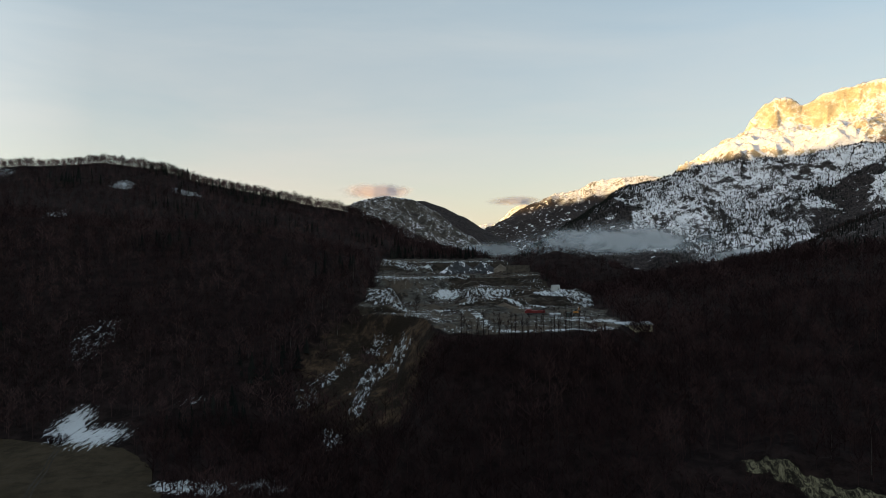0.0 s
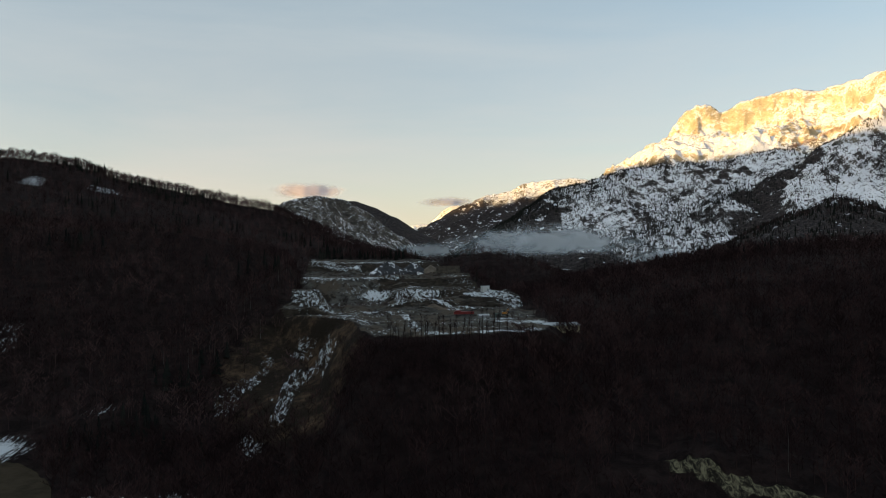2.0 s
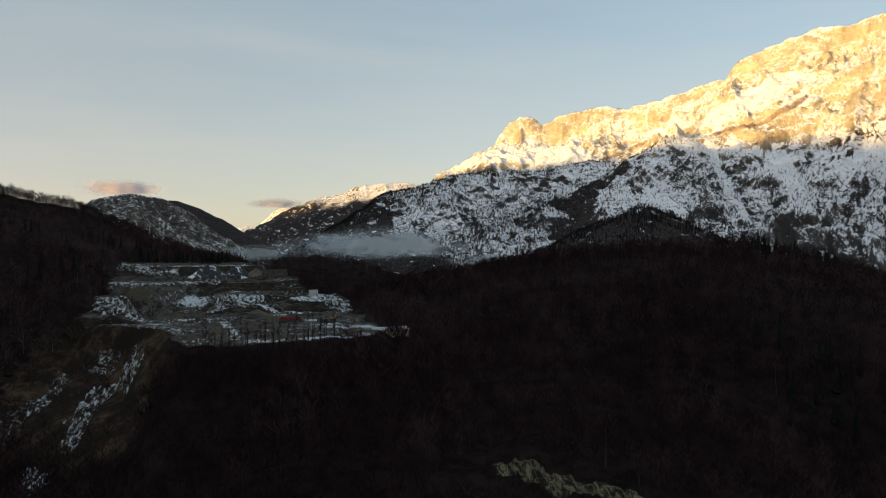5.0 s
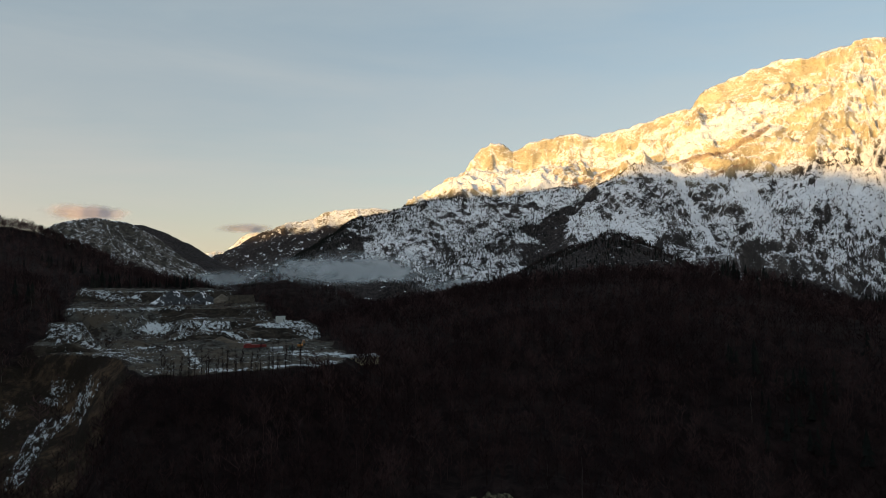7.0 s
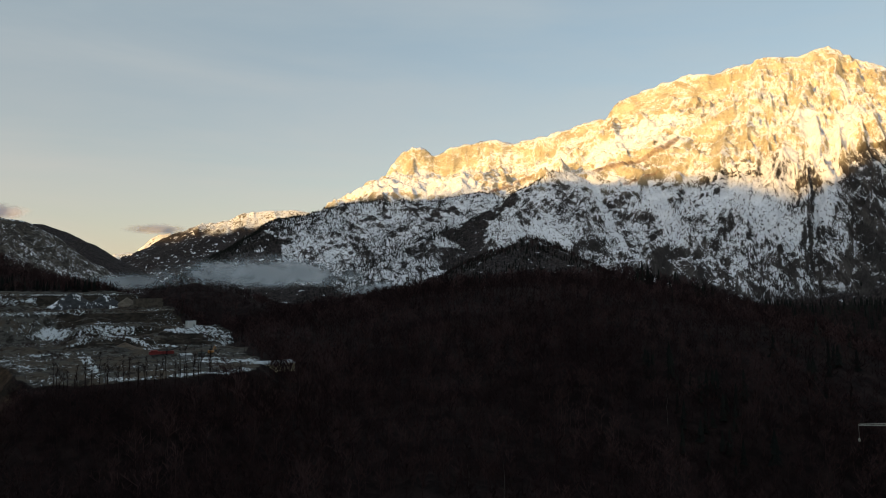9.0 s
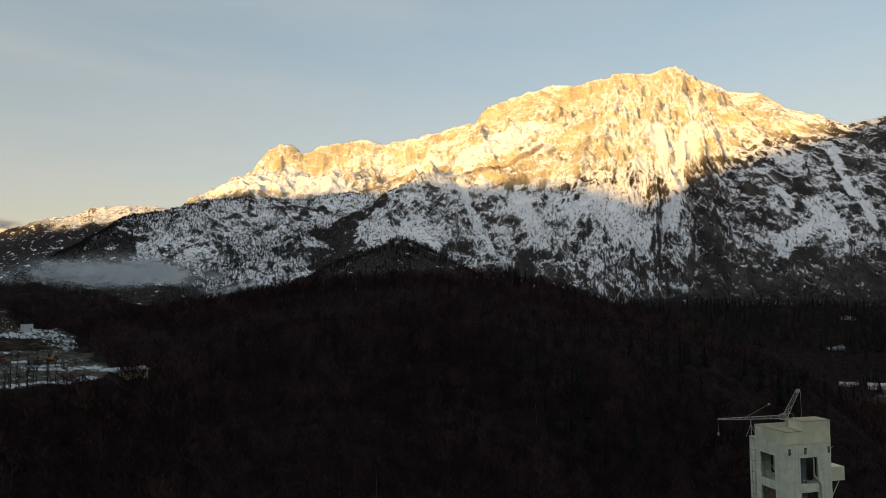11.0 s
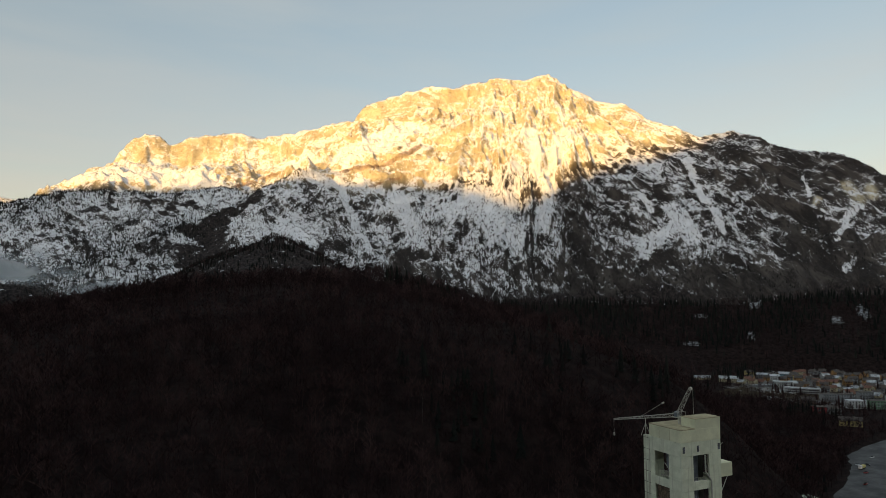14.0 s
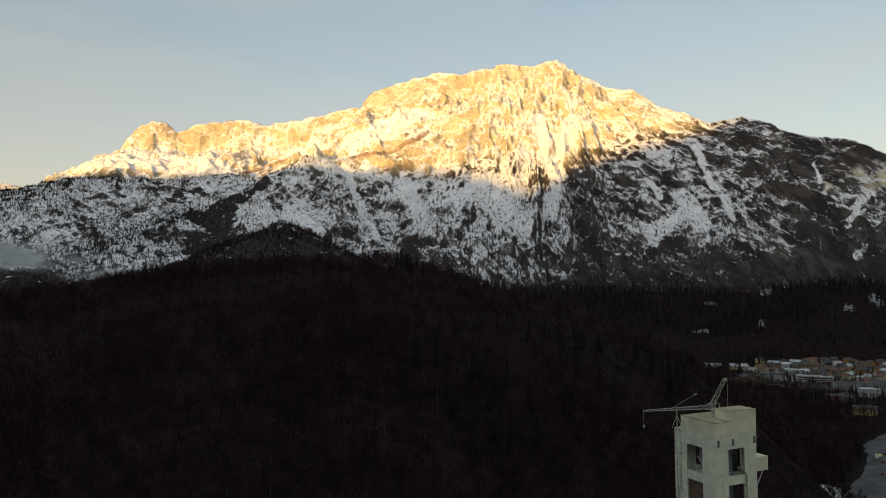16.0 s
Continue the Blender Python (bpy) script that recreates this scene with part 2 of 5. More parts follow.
def vnoise(x, y, seed):
    ix, iy = np.floor(x), np.floor(y)
    fx, fy = x - ix, y - iy
    fx, fy = fx * fx * fx * (fx * (fx * 6 - 15) + 10), fy * fy * fy * (fy * (fy * 6 - 15) + 10)
    a, b = hash2(ix, iy, seed), hash2(ix + 1, iy, seed)
    c, d = hash2(ix, iy + 1, seed), hash2(ix + 1, iy + 1, seed)
    return (a + (b - a) * fx) * (1 - fy) + (c + (d - c) * fx) * fy


def fbm(x, y, size, octaves, seed):
    """Soft noise from -1 to 1; size: metres of its largest swell."""
    out, amp, total = 0.0, 1.0, 0.0
    for i in range(octaves):
        k = 2.03 ** i / size
        out = out + amp * (2 * vnoise(x * k + 13.7 * i, y * k - 7.1 * i, seed + i) - 1)
        total, amp = total + amp, amp * 0.5
    return out / total


def ridged(x, y, size, octaves, seed):
    """Sharp-crested noise from 0 to 1."""
    out, amp, total = 0.0, 1.0, 0.0
    for i in range(octaves):
        k = 2.07 ** i / size
        n = 1 - np.abs(2 * vnoise(x * k + 5.3 * i, y * k + 9.2 * i, seed + i) - 1)
        out, total, amp = out + amp * n * n, total + amp, amp * 0.5
    return out / total


def step(v, lo, hi):
    t = np.clip((v - lo) / (hi - lo), 0, 1)
    return t * t * (3 - 2 * t)


def smax(a, b, k):
    h = np.clip(0.5 + 0.5 * (a - b) / k, 0, 1)
    return b + (a - b) * h + k * h * (1 - h)


def crest(x, y, line, drop):
    """Height of the land under a crest line of (x, y, z); drop(d): how far it falls d metres from the line."""
    out = np.full(np.shape(x), -1e4)
    for (ax, ay, az), (bx, by, bz) in zip(line, line[1:]):
        ex, ey = bx - ax, by - ay
        t = np.clip(((x - ax) * ex + (y - ay) * ey) / (ex * ex + ey * ey), 0, 1)
        d = np.hypot(x - ax - t * ex, y - ay - t * ey)
        out = np.maximum(out, az + (bz - az) * t - drop(d))
    return out


def spot(x, y, cx, cy, rx, ry, turn=0.0):
    """1 in the middle of an oval patch, 0.5 at its rim."""
    c, s = math.cos(radians(turn)), math.sin(radians(turn))
    u, v = ((x - cx) * c + (y - cy) * s) / rx, (-(x - cx) * s + (y - cy) * c) / ry
    return np.clip(1.5 - np.hypot(u, v), 0, 1) / 1.5 * 1.5 * 0.5 + 0.5 * np.clip(1 - np.hypot(u, v), 0, 1)


LEFT_CREST = [(-1300, 780, 307), (-900, 930, 299), (-671, 1055, 295), (-599, 1097, 303), (-546, 1124, 311), (-465, 1150, 305),
              (-402, 1145, 286), (-327, 1140, 267), (-242, 1134, 247), (-166, 1120, 229), (-119, 1098, 207), (-73, 1075, 175), (-37, 1049, 157), (40, 1080, 147)]
LEFT_SPUR = [(-700, 560, 205), (-450, 590, 195), (-375, 591, 191), (-308, 581, 181), (-248, 585, 177), (-174, 589, 173), (-124, 581, 165), (-85, 571, 150), (-68, 552, 141), (-70, 505, 134), (-78, 455, 120), (-98, 405, 98)]
RIGHT_HILL = [(137, 485, 112), (168, 522, 121), (223, 544, 129), (282, 561, 138), (345, 572, 148), (369, 562, 153), (423, 555, 152)]
HILL_END = [(423, 555, 152), (493, 527, 150), (531, 517, 141), (591, 479, 112), (635, 454, 80), (680, 420, 52), (717, 395, 32), (756, 362, 18), (850, 300, 0)]
RAVINE = [(-75, 410, 0), (-58, 335, 0), (-15, 245, 0), (40, 110, 0), (160, 0, 0)]
KNOLL = [(60, 770, 146), (94, 750, 153), (120, 742, 158), (152, 736, 149), (163, 681, 137), (167, 629, 123), (172, 560, 108)]
FOOTHILL = [(600, 1500, 120), (900, 1250, 122), (1290, 985, 118), (1500, 640, 112), (1650, 380, 128), (1780, 0, 135)]
YARD = ((430, 118, 20), (500, 142, 26), (560, 146, 26), (640, 152, 24), (700, 166, 24), (760, 172, 12), (860, 150, 4), (1000, 120, 4))     # x, y, half width
SUN_SIDE = Vector((math.sin(radians(SUN_AZ)), math.cos(radians(SUN_AZ)), 0))


def quarry_sides(y):
    left = np.interp(y, [300, 335, 380, 400, 420, 452, 520, 600, 700, 860], [10, 2, -10, -18, -34, -56, -54, -62, -66, -74])
    right = np.interp(y, [300, 335, 347, 450, 560, 588, 610, 690, 720, 860], [60, 66, 88, 108, 120, 112, 88, 90, 78, 52])
    wave = 5 * fbm(y, y * 0 + 3.0, 40, 3, 55)
    return left + wave, right + 1.5 * wave


def pit_way(x, y):
    """The warped way back into the pit."""
    return y + 10 * fbm(x, y, 85, 3, 52) + 4 * fbm(x, y, 20, 3, 57)


def quarry_height(x, y):
    """Floor, faces and terraces of the pit."""
    back = pit_way(x, y)
    upper = [648, 735, 762, 800, 850, 900], [131, 134.5, 145.5, 146.5, 149, 152]
    west = np.interp(back, [330, 590, 604, 640] + upper[0], [108.5, 109.5, 112, 130] + upper[1])
    middle = np.interp(back, [330, 530, 546, 568, 580, 600, 612, 636] + upper[0], [108.5, 109, 114.5, 115, 121, 121.5, 123, 130] + upper[1])
    east = np.interp(back, [330, 536, 572, 600, 640] + upper[0], [108.5, 109, 118.5, 120, 130] + upper[1])
    z = west + (middle - west) * step(x, 4, 26)
    z = z + (east - z) * step(x, 54, 80)
    # headland with a flat top on the near side, and a lower lip before it
    edge = -22 + 7 * fbm(x, y, 26, 3, 62)
    head = step(edge - x, 0, 14) * (0.35 * step(back, 438, 446) + 0.65 * step(back, 452, 505)) * step(545 - back, 0, 34)
    z = z + 15 * head + 2.2 * step(-4 - x, 0, 8) * step(442 - back, 0, 14) * step(back, 372, 384)
    bumps = 1 - step(12 - x, 0, 10) * step(back, 585, 600) * step(650 - back, 0, 10)
    z = z + bumps * (1.5 * fbm(x, y, 30, 4, 58) + 2.6 * np.clip(ridged(x, y, 19, 4, 59) - 0.55, 0, 1) * step(back, 520, 540))
    for hx, hy, r, h in ((-8, 520, 12, 2.6), (70, 520, 14, 3.0), (34, 505, 22, 3.5), (6, 470, 9, 2.2)):
        z = z + h * np.clip(1 - np.hypot(x - hx, (y - hy) * 0.8) / r, 0, 1)
    z = z + 1.5 * (ridged(x * 1.2, y * 0.5, 11, 3, 64) - 0.5) * bumps * step(back, 420, 450)
    return z + 0.7 * fbm(x, y, 9, 3, 53) * (0.4 + 0.6 * bumps)


def rock_line(x, y):
    """Distance behind the foot of the bare rock face, and the way along it."""
    return (x - 98) * 0.677 + (y - 243) * 0.735, (x - 98) * 0.735 - (y - 243) * 0.677


def yard_edge(x, y):
    """How far inside the works yard and its road a point lies."""
    px, py, half = np.array(YARD, dtype=float).T
    return np.interp(x, px, half) - np.abs(y - np.interp(x, px, py))


def ground_height(x, y):
    base = 62 / (1 + np.exp((x - 115) / 75)) + 2.5 * fbm(x, y, 160, 4, 11)
    z = smax(base, crest(x, y, LEFT_CREST, lambda d: np.where(d < 150, 0.38 * d, 57 + 0.26 * (d - 150))), 20)
    z = smax(z, crest(x, y, LEFT_SPUR, lambda d: 0.45 * d), 12)
    z = smax(z, crest(x, y, RIGHT_HILL, lambda d: np.where(d < 250, 0.16 * d, np.where(d < 330, 40 + 0.36 * (d - 250), 68.8 + 0.75 * (d - 330)))) - 0.36 * np.clip(x - 425, 0, 190) * step(480 - y, 0, 90), 16)
    z = smax(z, crest(x, y, HILL_END, lambda d: 0.42 * d), 10)
    z = smax(z, crest(x, y, KNOLL, lambda d: 0.42 * d), 10)
    z = smax(z, crest(x, y, FOOTHILL, lambda d: 0.42 * d), 8)
    rough = step(z, 6, 40)
    z = z + rough * (6.0 * fbm(x, y, 120, 4, 21) + 1.2 * fbm(x, y, 18, 3, 22))
    z = z - 15 * np.exp(-(crest(x, y, RAVINE, lambda d: d) / 38) ** 2)
    # bare rock face at the foot of the near slope
    off, along = rock_line(x, y)
    z = z + (3.6 + 4 * ridged(x, y, 7, 4, 33)) * step(off + 4 * fbm(x, y, 9, 4, 31), -4, 4) * (1 - step(off, 12, 45)) * step(along, -4, 14) * step(74 - along, 0, 22)
    # the pit
    left, right = quarry_sides(y)
    d = np.maximum(np.maximum((left - x) * 2.6, x - right), np.maximum(334 - y, 0) * 1.0)
    d = np.maximum(d, np.maximum(y - 880, 0) * 0.25)
    pit = quarry_height(x, np.clip(y, 330, 880))
    gully = 7 * fbm(x * 1.0, y * 0.35, 16, 4, 61) * step(d, 2, 20)
    z = np.where(d <= 0, pit, np.maximum(z * step(d, -1, 12) + pit * (1 - step(d, -1, 12)), pit - 0.62 * d + gully))
    # level ground of the works yard and of the valley town
    yard = step(x, 430, 500) * step(yard_edge(x, y), -48, -20)
    z = z * (1 - yard)
    flat = step(x, 420, 560) * step(1500 - x, 0, 200) * step(520 - y, -60, 60)
    return z * (1 - flat * step(24 - z, 0, 20)) + 0.0


# old snow in the pit: half width, thickness, plan line
FOOT_SNOW = ((1348, 577, 10, 16), (1561, 524, 34, 14), (1304, 424, 20, 9), (1536, 367, 16, 12), (1415, 488, 22, 8), (1584, 330, 40, 12), (1470, 600, 8, 20))
PIT_SNOW = ((6, 0.62, ((30, 341), (48, 339), (70, 344), (84, 356))), (2.5, 0.55, ((20, 465), (24, 410), (22, 352))), (5, 0.6, ((62, 424), (82, 418))), (8, 0.66, ((76, 402), (98, 396))),
            (4, 0.62, ((-2, 488), (12, 492))), (9, 0.58, ((0, 612), (12, 602))), (6, 0.62, ((-14, 424), (-6, 416))), (16, 0.46, ((-48, 486), (-30, 480))), (16, 0.42, ((-32, 410), (-12, 400))),
            (6, 0.50, ((19, 542), (30, 556))), (2.2, 0.72, ((36, 572), (54, 540), (74, 508))), (6, 0.56, ((80, 572), (95, 566))), (9, 0.62, ((97, 588), (108, 562), (112, 545))),
            (6, 0.6, ((-44, 752), (-30, 746))), (4, 0.6, ((-20, 752), (-14, 744))), (8, 0.66, ((-64, 800), (-50, 790))), (5, 0.5, ((40, 520), (60, 512))))

# and on the slopes below it
SLOPE_SNOW = ((2.0, 0.55, ((-31, 393), (-38, 376), (-43, 361), (-45, 345))), (1.8, 0.46, ((-58, 417), (-61, 399), (-67, 382))), (3.0, 0.40, ((-67, 392), (-72, 378), (-72, 362))),
              (1.6, 0.46, ((-40, 395), (-46, 368))), (4, 0.52, ((-55, 334), (-52, 321))), (6, 0.85, ((-101, 262), (-88, 264))), (3, 0.65, ((-75, 270), (-72, 274))),
              (2.5, 0.6, ((-68, 273), (-65, 275))), (3, 0.42, ((-131, 353), (-126, 355))), (2, 0.45, ((-42, 417), (-35, 409))), (2.5, 0.55, ((-28, 398), (-22, 381))))


def ground_cover(x, y, z):
    left, right = quarry_sides(y)
    inside = step(np.minimum(np.minimum(x - left, right - x), np.minimum(y - 333, 850 - y)), -3, 4)
    grass = step(-(x + 0.62 * (y - 235)) + 8 * fbm(x, y, 40, 3, 71), 88, 96) * step(315 - y - 0.25 * (x + 200), -6, 4) * step(x, -420, -400)
    valley = step(x, 940, 1000) * step(452 - 0.75 * np.clip(x - 1200, 0, 400) - y, 0, 50) * step(1400 - x, 0, 60)
    grass = np.maximum(grass, 0.55 * valley)
    soil = spot(x, y, -40, 385, 42, 70, 12) * 1.7 * step(-x, -16, 4)
    soil = np.clip(soil, 0, 1) * (1 - inside)
    off, along = rock_line(x, y)
    rock = step(off + 3 * fbm(x, y, 7, 3, 34), -4, -1) * step(4.5 - off + 3 * fbm(x, y, 6, 3, 35), 0, 3) * step(along, -2, 12) * step(66 - along, 0, 16)
    # old snow: on the field, down the gullies, on the benches
    snow = np.clip(spot(x, y, -157, 314, 15, 17, 20) + spot(x, y, -176, 332, 9, 20, 10), 0, 1)
    for wide, much, ends in SLOPE_SNOW:
        near = -crest(x + 3 * fbm(x, y, 14, 3, 84), y, [(p, q, 0) for p, q in ends], lambda d: d)
        snow = np.maximum(snow, (0.66 if wide < 4 else 0.9) * much * np.clip(1.6 - near / (wide * (1.9 if wide < 4 else 1.0)), 0, 1))
    snow = np.maximum(snow, 0.30 * spot(x, y, -208, 416, 16, 30, 0))
    back = pit_way(x, y)
    pit_snow = 0.12 + 0.26 * fbm(x * 0.5, y * 1.2, 22, 3, 81)
    for wide, much, ends in PIT_SNOW:
        near = -crest(x, y, [(p, q, 0) for p, q in ends], lambda d: d)
        pit_snow = np.maximum(pit_snow, 0.90 * much * np.clip(1.6 - near / wide, 0, 1))
    for rim, wide, x0, x1 in ((646, 9, -70, 30), (574, 8, 12, 60), (606, 7, 26, 66), (766, 8, -80, 60), (556, 8, 14, 34), (852, 12, -80, 0)):
        pit_snow = np.maximum(pit_snow, 0.42 * np.clip(1.5 - np.abs(back - rim) / wide, 0, 1) * step(x, x0, x0 + 8) * step(x1 - x, 0, 8))
    pit_snow = pit_snow + 0.42 * fbm(x, y, 15, 4, 85) * step(pit_snow, 0.2, 0.45)
    snow = np.maximum(snow, inside * np.clip(pit_snow, 0, 1))
    rise = np.abs(quarry_height(x, np.clip(y, 330, 880) + 2.5) - quarry_height(x, np.clip(y, 330, 880) - 2.5)) / 5
    earth = step(rise, 0.10, 0.30) * (1 - 0.75 * step(12 - x, 0, 10) * step(back, 585, 600) * step(650 - back, 0, 10))
    snow = np.maximum(snow, 0.8 * spot(x, y, -469, 1021, 16, 22) + 0.7 * spot(x, y, -380, 1040, 26, 14))
    snow = np.maximum(snow, 0.62 * spot(x, y, -690, 1020, 60, 40))
    snow = np.maximum(snow, 0.75 * spot(x, y, -440, 790, 12, 20))
    for cx, cy, rx, ry in FOOT_SNOW:
        snow = np.maximum(snow, 0.62 * spot(x + 9 * fbm(x, y, 30, 3, 92), y, cx, cy, rx, ry, 20))
    snow = np.maximum(snow, 0.8 * spot(x, y, 1007, 338, 22, 12, 60))
    snow = np.maximum(snow, valley * np.clip(0.16 + 0.45 * fbm(x, y, 60, 3, 91), 0, 1))
    return {"snow": snow, "grass": grass, "soil": soil, "rock": rock, "gravel": inside, "earth": earth}


def sheet(name, x, y, z, material, wrap=False, attributes=None):
    """A grid of points (rows by columns) as one smooth mesh."""
    rows, cols = x.shape
    co = np.stack([x, y, z], -1).reshape(-1, 3)
    i = np.arange(rows * cols).reshape(rows, cols)
    j = np.roll(i, -1, 1) if wrap else i
    a, b = (i[:-1], j[:-1]) if wrap else (i[:-1, :-1], i[:-1, 1:])
    c, d = (j[1:], i[1:]) if wrap else (i[1:, 1:], i[1:, :-1])
    quads = np.stack([a.ravel(), d.ravel(), c.ravel(), b.ravel()], -1)
    return quick_mesh(name, co, quads, material, attributes, True)


def quick_mesh(name, co, faces, material, attributes=None, smooth=False):
    """A mesh object from arrays of points and of equal-sided faces."""
    me = bpy.data.meshes.new(name)
    n, k = faces.shape
    me.vertices.add(len(co))
    me.vertices.foreach_set("co", np.ascontiguousarray(co, dtype=np.float32).ravel())
    me.loops.add(n * k)
    me.loops.foreach_set("vertex_index", np.ascontiguousarray(faces, dtype=np.int32).ravel())
    me.polygons.add(n)
    me.polygons.foreach_set("loop_start", np.arange(0, n * k, k, dtype=np.int32))
    me.polygons.foreach_set("use_smooth", np.full(n, smooth))
    for key, values in (attributes or {}).items():
        me.attributes.new(key, "FLOAT", "POINT").data.foreach_set("value", np.ascontiguousarray(values, dtype=np.float32).ravel())
    me.materials.append(material)
    me.update(calc_edges=True)
    me.validate()
    return new(name, me)


def spread(*spans):
    """Numbers from span to span: (from, to, step)."""
    return np.concatenate([np.arange(a, b - s * 0.01, s) for a, b, s in spans])


# near land, one sheet all round the valley
az = np.radians(spread((-40, -14, 0.25), (-14, 18, 0.13), (18, 95, 0.33), (95, 320, 3.0)))
far = np.concatenate([np.geomspace(0.5, 180, 40)[:-1], spread((180, 330, 3.0), (330, 720, 2.6), (720, 1900, 10.0))])
A, D = np.meshgrid(az, far)
GX, GY = D * np.sin(A), D * np.cos(A)
GZ = ground_height(GX, GY)
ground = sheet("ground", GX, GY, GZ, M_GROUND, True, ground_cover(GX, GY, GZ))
tagged(ground, "dark winter ground with leaf litter, brown grass, gravel pit benches and patches of old snow", "ground", kind="structure")

MAIN_CREST = [(1100, 4300, 560), (1488, 4092, 736), (1674, 4002, 832), (1764, 3946, 862), (1782, 3920, 942), (1796, 3897, 1027), (1854, 3852, 1062), (1914, 3805, 1048),
              (1960, 3763, 1000), (2045, 3700, 1050), (2143, 3625, 1067), (2240, 3547, 1091), (2337, 3464, 1051), (2419, 3387, 1083), (2526, 3288, 1101), (2655, 3163, 1153),
              (2732, 3076, 1162), (2758, 3031, 1243), (2819, 2951, 1281), (2901, 2847, 1321), (3002, 2715, 1360), (3076, 2605, 1344), (3146, 2493, 1366), (3212, 2380, 1383)]
EAST_CREST = [(3212, 2380, 1383), (3273, 2266, 1357), (3339, 2137, 1386), (3382, 2037, 1294), (3440, 1878, 1195), (3467, 1758, 1168), (3494, 1628, 1066), (3520, 1487, 1001),
              (3535, 1362, 931), (3554, 1214, 944), (3554, 1108, 902), (3550, 1007, 836), (3548, 885, 791), (3532, 812, 778), (3519, 719, 745), (3503, 632, 693),
              (3480, 572, 638), (3430, 440, 560), (3350, 200, 430), (3250, -50, 300), (3200, -400, 200)]
FRONT_RIDGE = [(300, 3010, 110), (394, 3001, 190), (559, 3006, 298), (623, 3024, 348), (713, 3035, 412), (817, 3040, 490), (922, 3041, 514), (1091, 3017, 562),
               (1235, 2993, 577), (1415, 2946, 592), (1615, 2875, 605), (1766, 2820, 645)]
BUTTRESS = [(809, 2422, 118), (991, 2508, 206), (1211, 2568, 314), (1417, 2624, 404), (1605, 2647, 489), (1768, 2644, 590), (1977, 2599, 714), (2112, 2602, 706), (2500, 2750, 830)]
WOODED_KNEE = [(900, 1960, 140), (963, 1898, 181), (1052, 1849, 230), (1138, 1798, 278), (1220, 1743, 316), (1284, 1696, 280), (1367, 1629, 206), (1476, 1530, 150)]


# rock ribs that stand out from the face
FACE_RIBS = ([(2778, 1926, 962), (2576, 1848, 764), (2377, 1763, 596)], [(2609, 2149, 907), (2450, 2060, 760), (2312, 1958, 603)],
             [(2090, 2700, 800), (2010, 2560, 690), (1900, 2400, 500)])


def massif_drop(d):
    """A cliff under the crest, a snow apron below it, then the long steep face."""
    return np.where(d < 110, 1.55 * d, np.where(d < 380, 170 + 0.50 * (d - 110), 305 + 0.80 * (d - 380)))


def east_drop(d):
    return np.where(d < 150, 0.95 * d, 142 + 0.78 * (d - 150))


def away(x, y, *lines):
    """Plan distance to the nearest of some crest lines."""
    return np.minimum.reduce([-crest(x, y, [(a, b, 0) for a, b, _ in line], lambda d: d) for line in lines])


def massif_height(x, y):
    wx, wy = x + 60 * fbm(x, y, 420, 3, 101), y + 60 * fbm(x, y, 420, 3, 102)
    main = np.maximum(crest(x, y, MAIN_CREST, massif_drop), crest(x, y, EAST_CREST, east_drop))
    off = np.clip(away(x, y, MAIN_CREST, EAST_CREST) / 170, 0, 1)
    # ribs and gullies running down the fall line, slanting more towards the east
    r, a = np.hypot(x, y), np.arctan2(x, y)
    slant = a * 3600 + (0.10 + 0.55 * step(a, 0.85, 1.1)) * r + 190 * fbm(x, y, 300, 4, 103)
    ribs = ridged(slant, r * 0.5, 330, 2, 104) * 0.55 + ridged(slant, r * 0.9, 130, 3, 114) * 0.45 - 0.5
    small = ridged(wx, wy, 95, 3, 105) - 0.45
    z = main + off * (120 * (ribs + 0.06) + 55 * (small - 0.08)) + (1 - off) * (7 * fbm(x, y, 60, 3, 106) + 9 * (ridged(x, y, 34, 4, 126) - 0.5))
    for k, line in enumerate(FACE_RIBS):
        z = smax(z, crest(wx * 0.4 + x * 0.6, wy * 0.4 + y * 0.6, line, lambda d: 1.25 * d) + 26 * small, 10)
    # tilted beds of limestone
    bed = (z + 0.22 * (a * 3300) + 18 * fbm(x, y, 150, 3, 127)) / 46
    z = z + 3.6 * np.sin(2 * np.pi * bed) * step(z, 640, 780) * step(1.16 - a, 0, 0.1)
    front = crest(wx, wy, FRONT_RIDGE, lambda d: 0.62 * d) * 0.35 + crest(x, y, FRONT_RIDGE, lambda d: 0.62 * d) * 0.65
    z = smax(z, front + 24 * small, 14)
    z = smax(z, crest(x, y, BUTTRESS, lambda d: 0.70 * d) + 34 * small, 14)
    z = smax(z, crest(x, y, WOODED_KNEE, lambda d: 0.50 * d) + 8 * fbm(x, y, 80, 3, 107), 12)
    floor = 40 + 20 * fbm(x, y, 300, 3, 108) + np.clip((np.hypot(x, y) - 1500) * 0.03, 0, 60)
    return smax(z, floor, 30) + 4 * fbm(x, y, 40, 3, 109)


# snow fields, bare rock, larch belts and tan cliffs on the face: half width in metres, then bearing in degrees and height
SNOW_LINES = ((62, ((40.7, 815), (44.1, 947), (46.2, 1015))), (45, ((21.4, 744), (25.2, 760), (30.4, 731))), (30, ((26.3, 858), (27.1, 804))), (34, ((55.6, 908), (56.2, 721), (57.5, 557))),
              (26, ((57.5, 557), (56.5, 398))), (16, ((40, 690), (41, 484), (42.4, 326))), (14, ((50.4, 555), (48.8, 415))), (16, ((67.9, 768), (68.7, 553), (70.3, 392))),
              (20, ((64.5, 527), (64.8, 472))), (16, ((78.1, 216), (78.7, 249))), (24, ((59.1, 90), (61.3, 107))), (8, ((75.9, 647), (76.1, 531))))
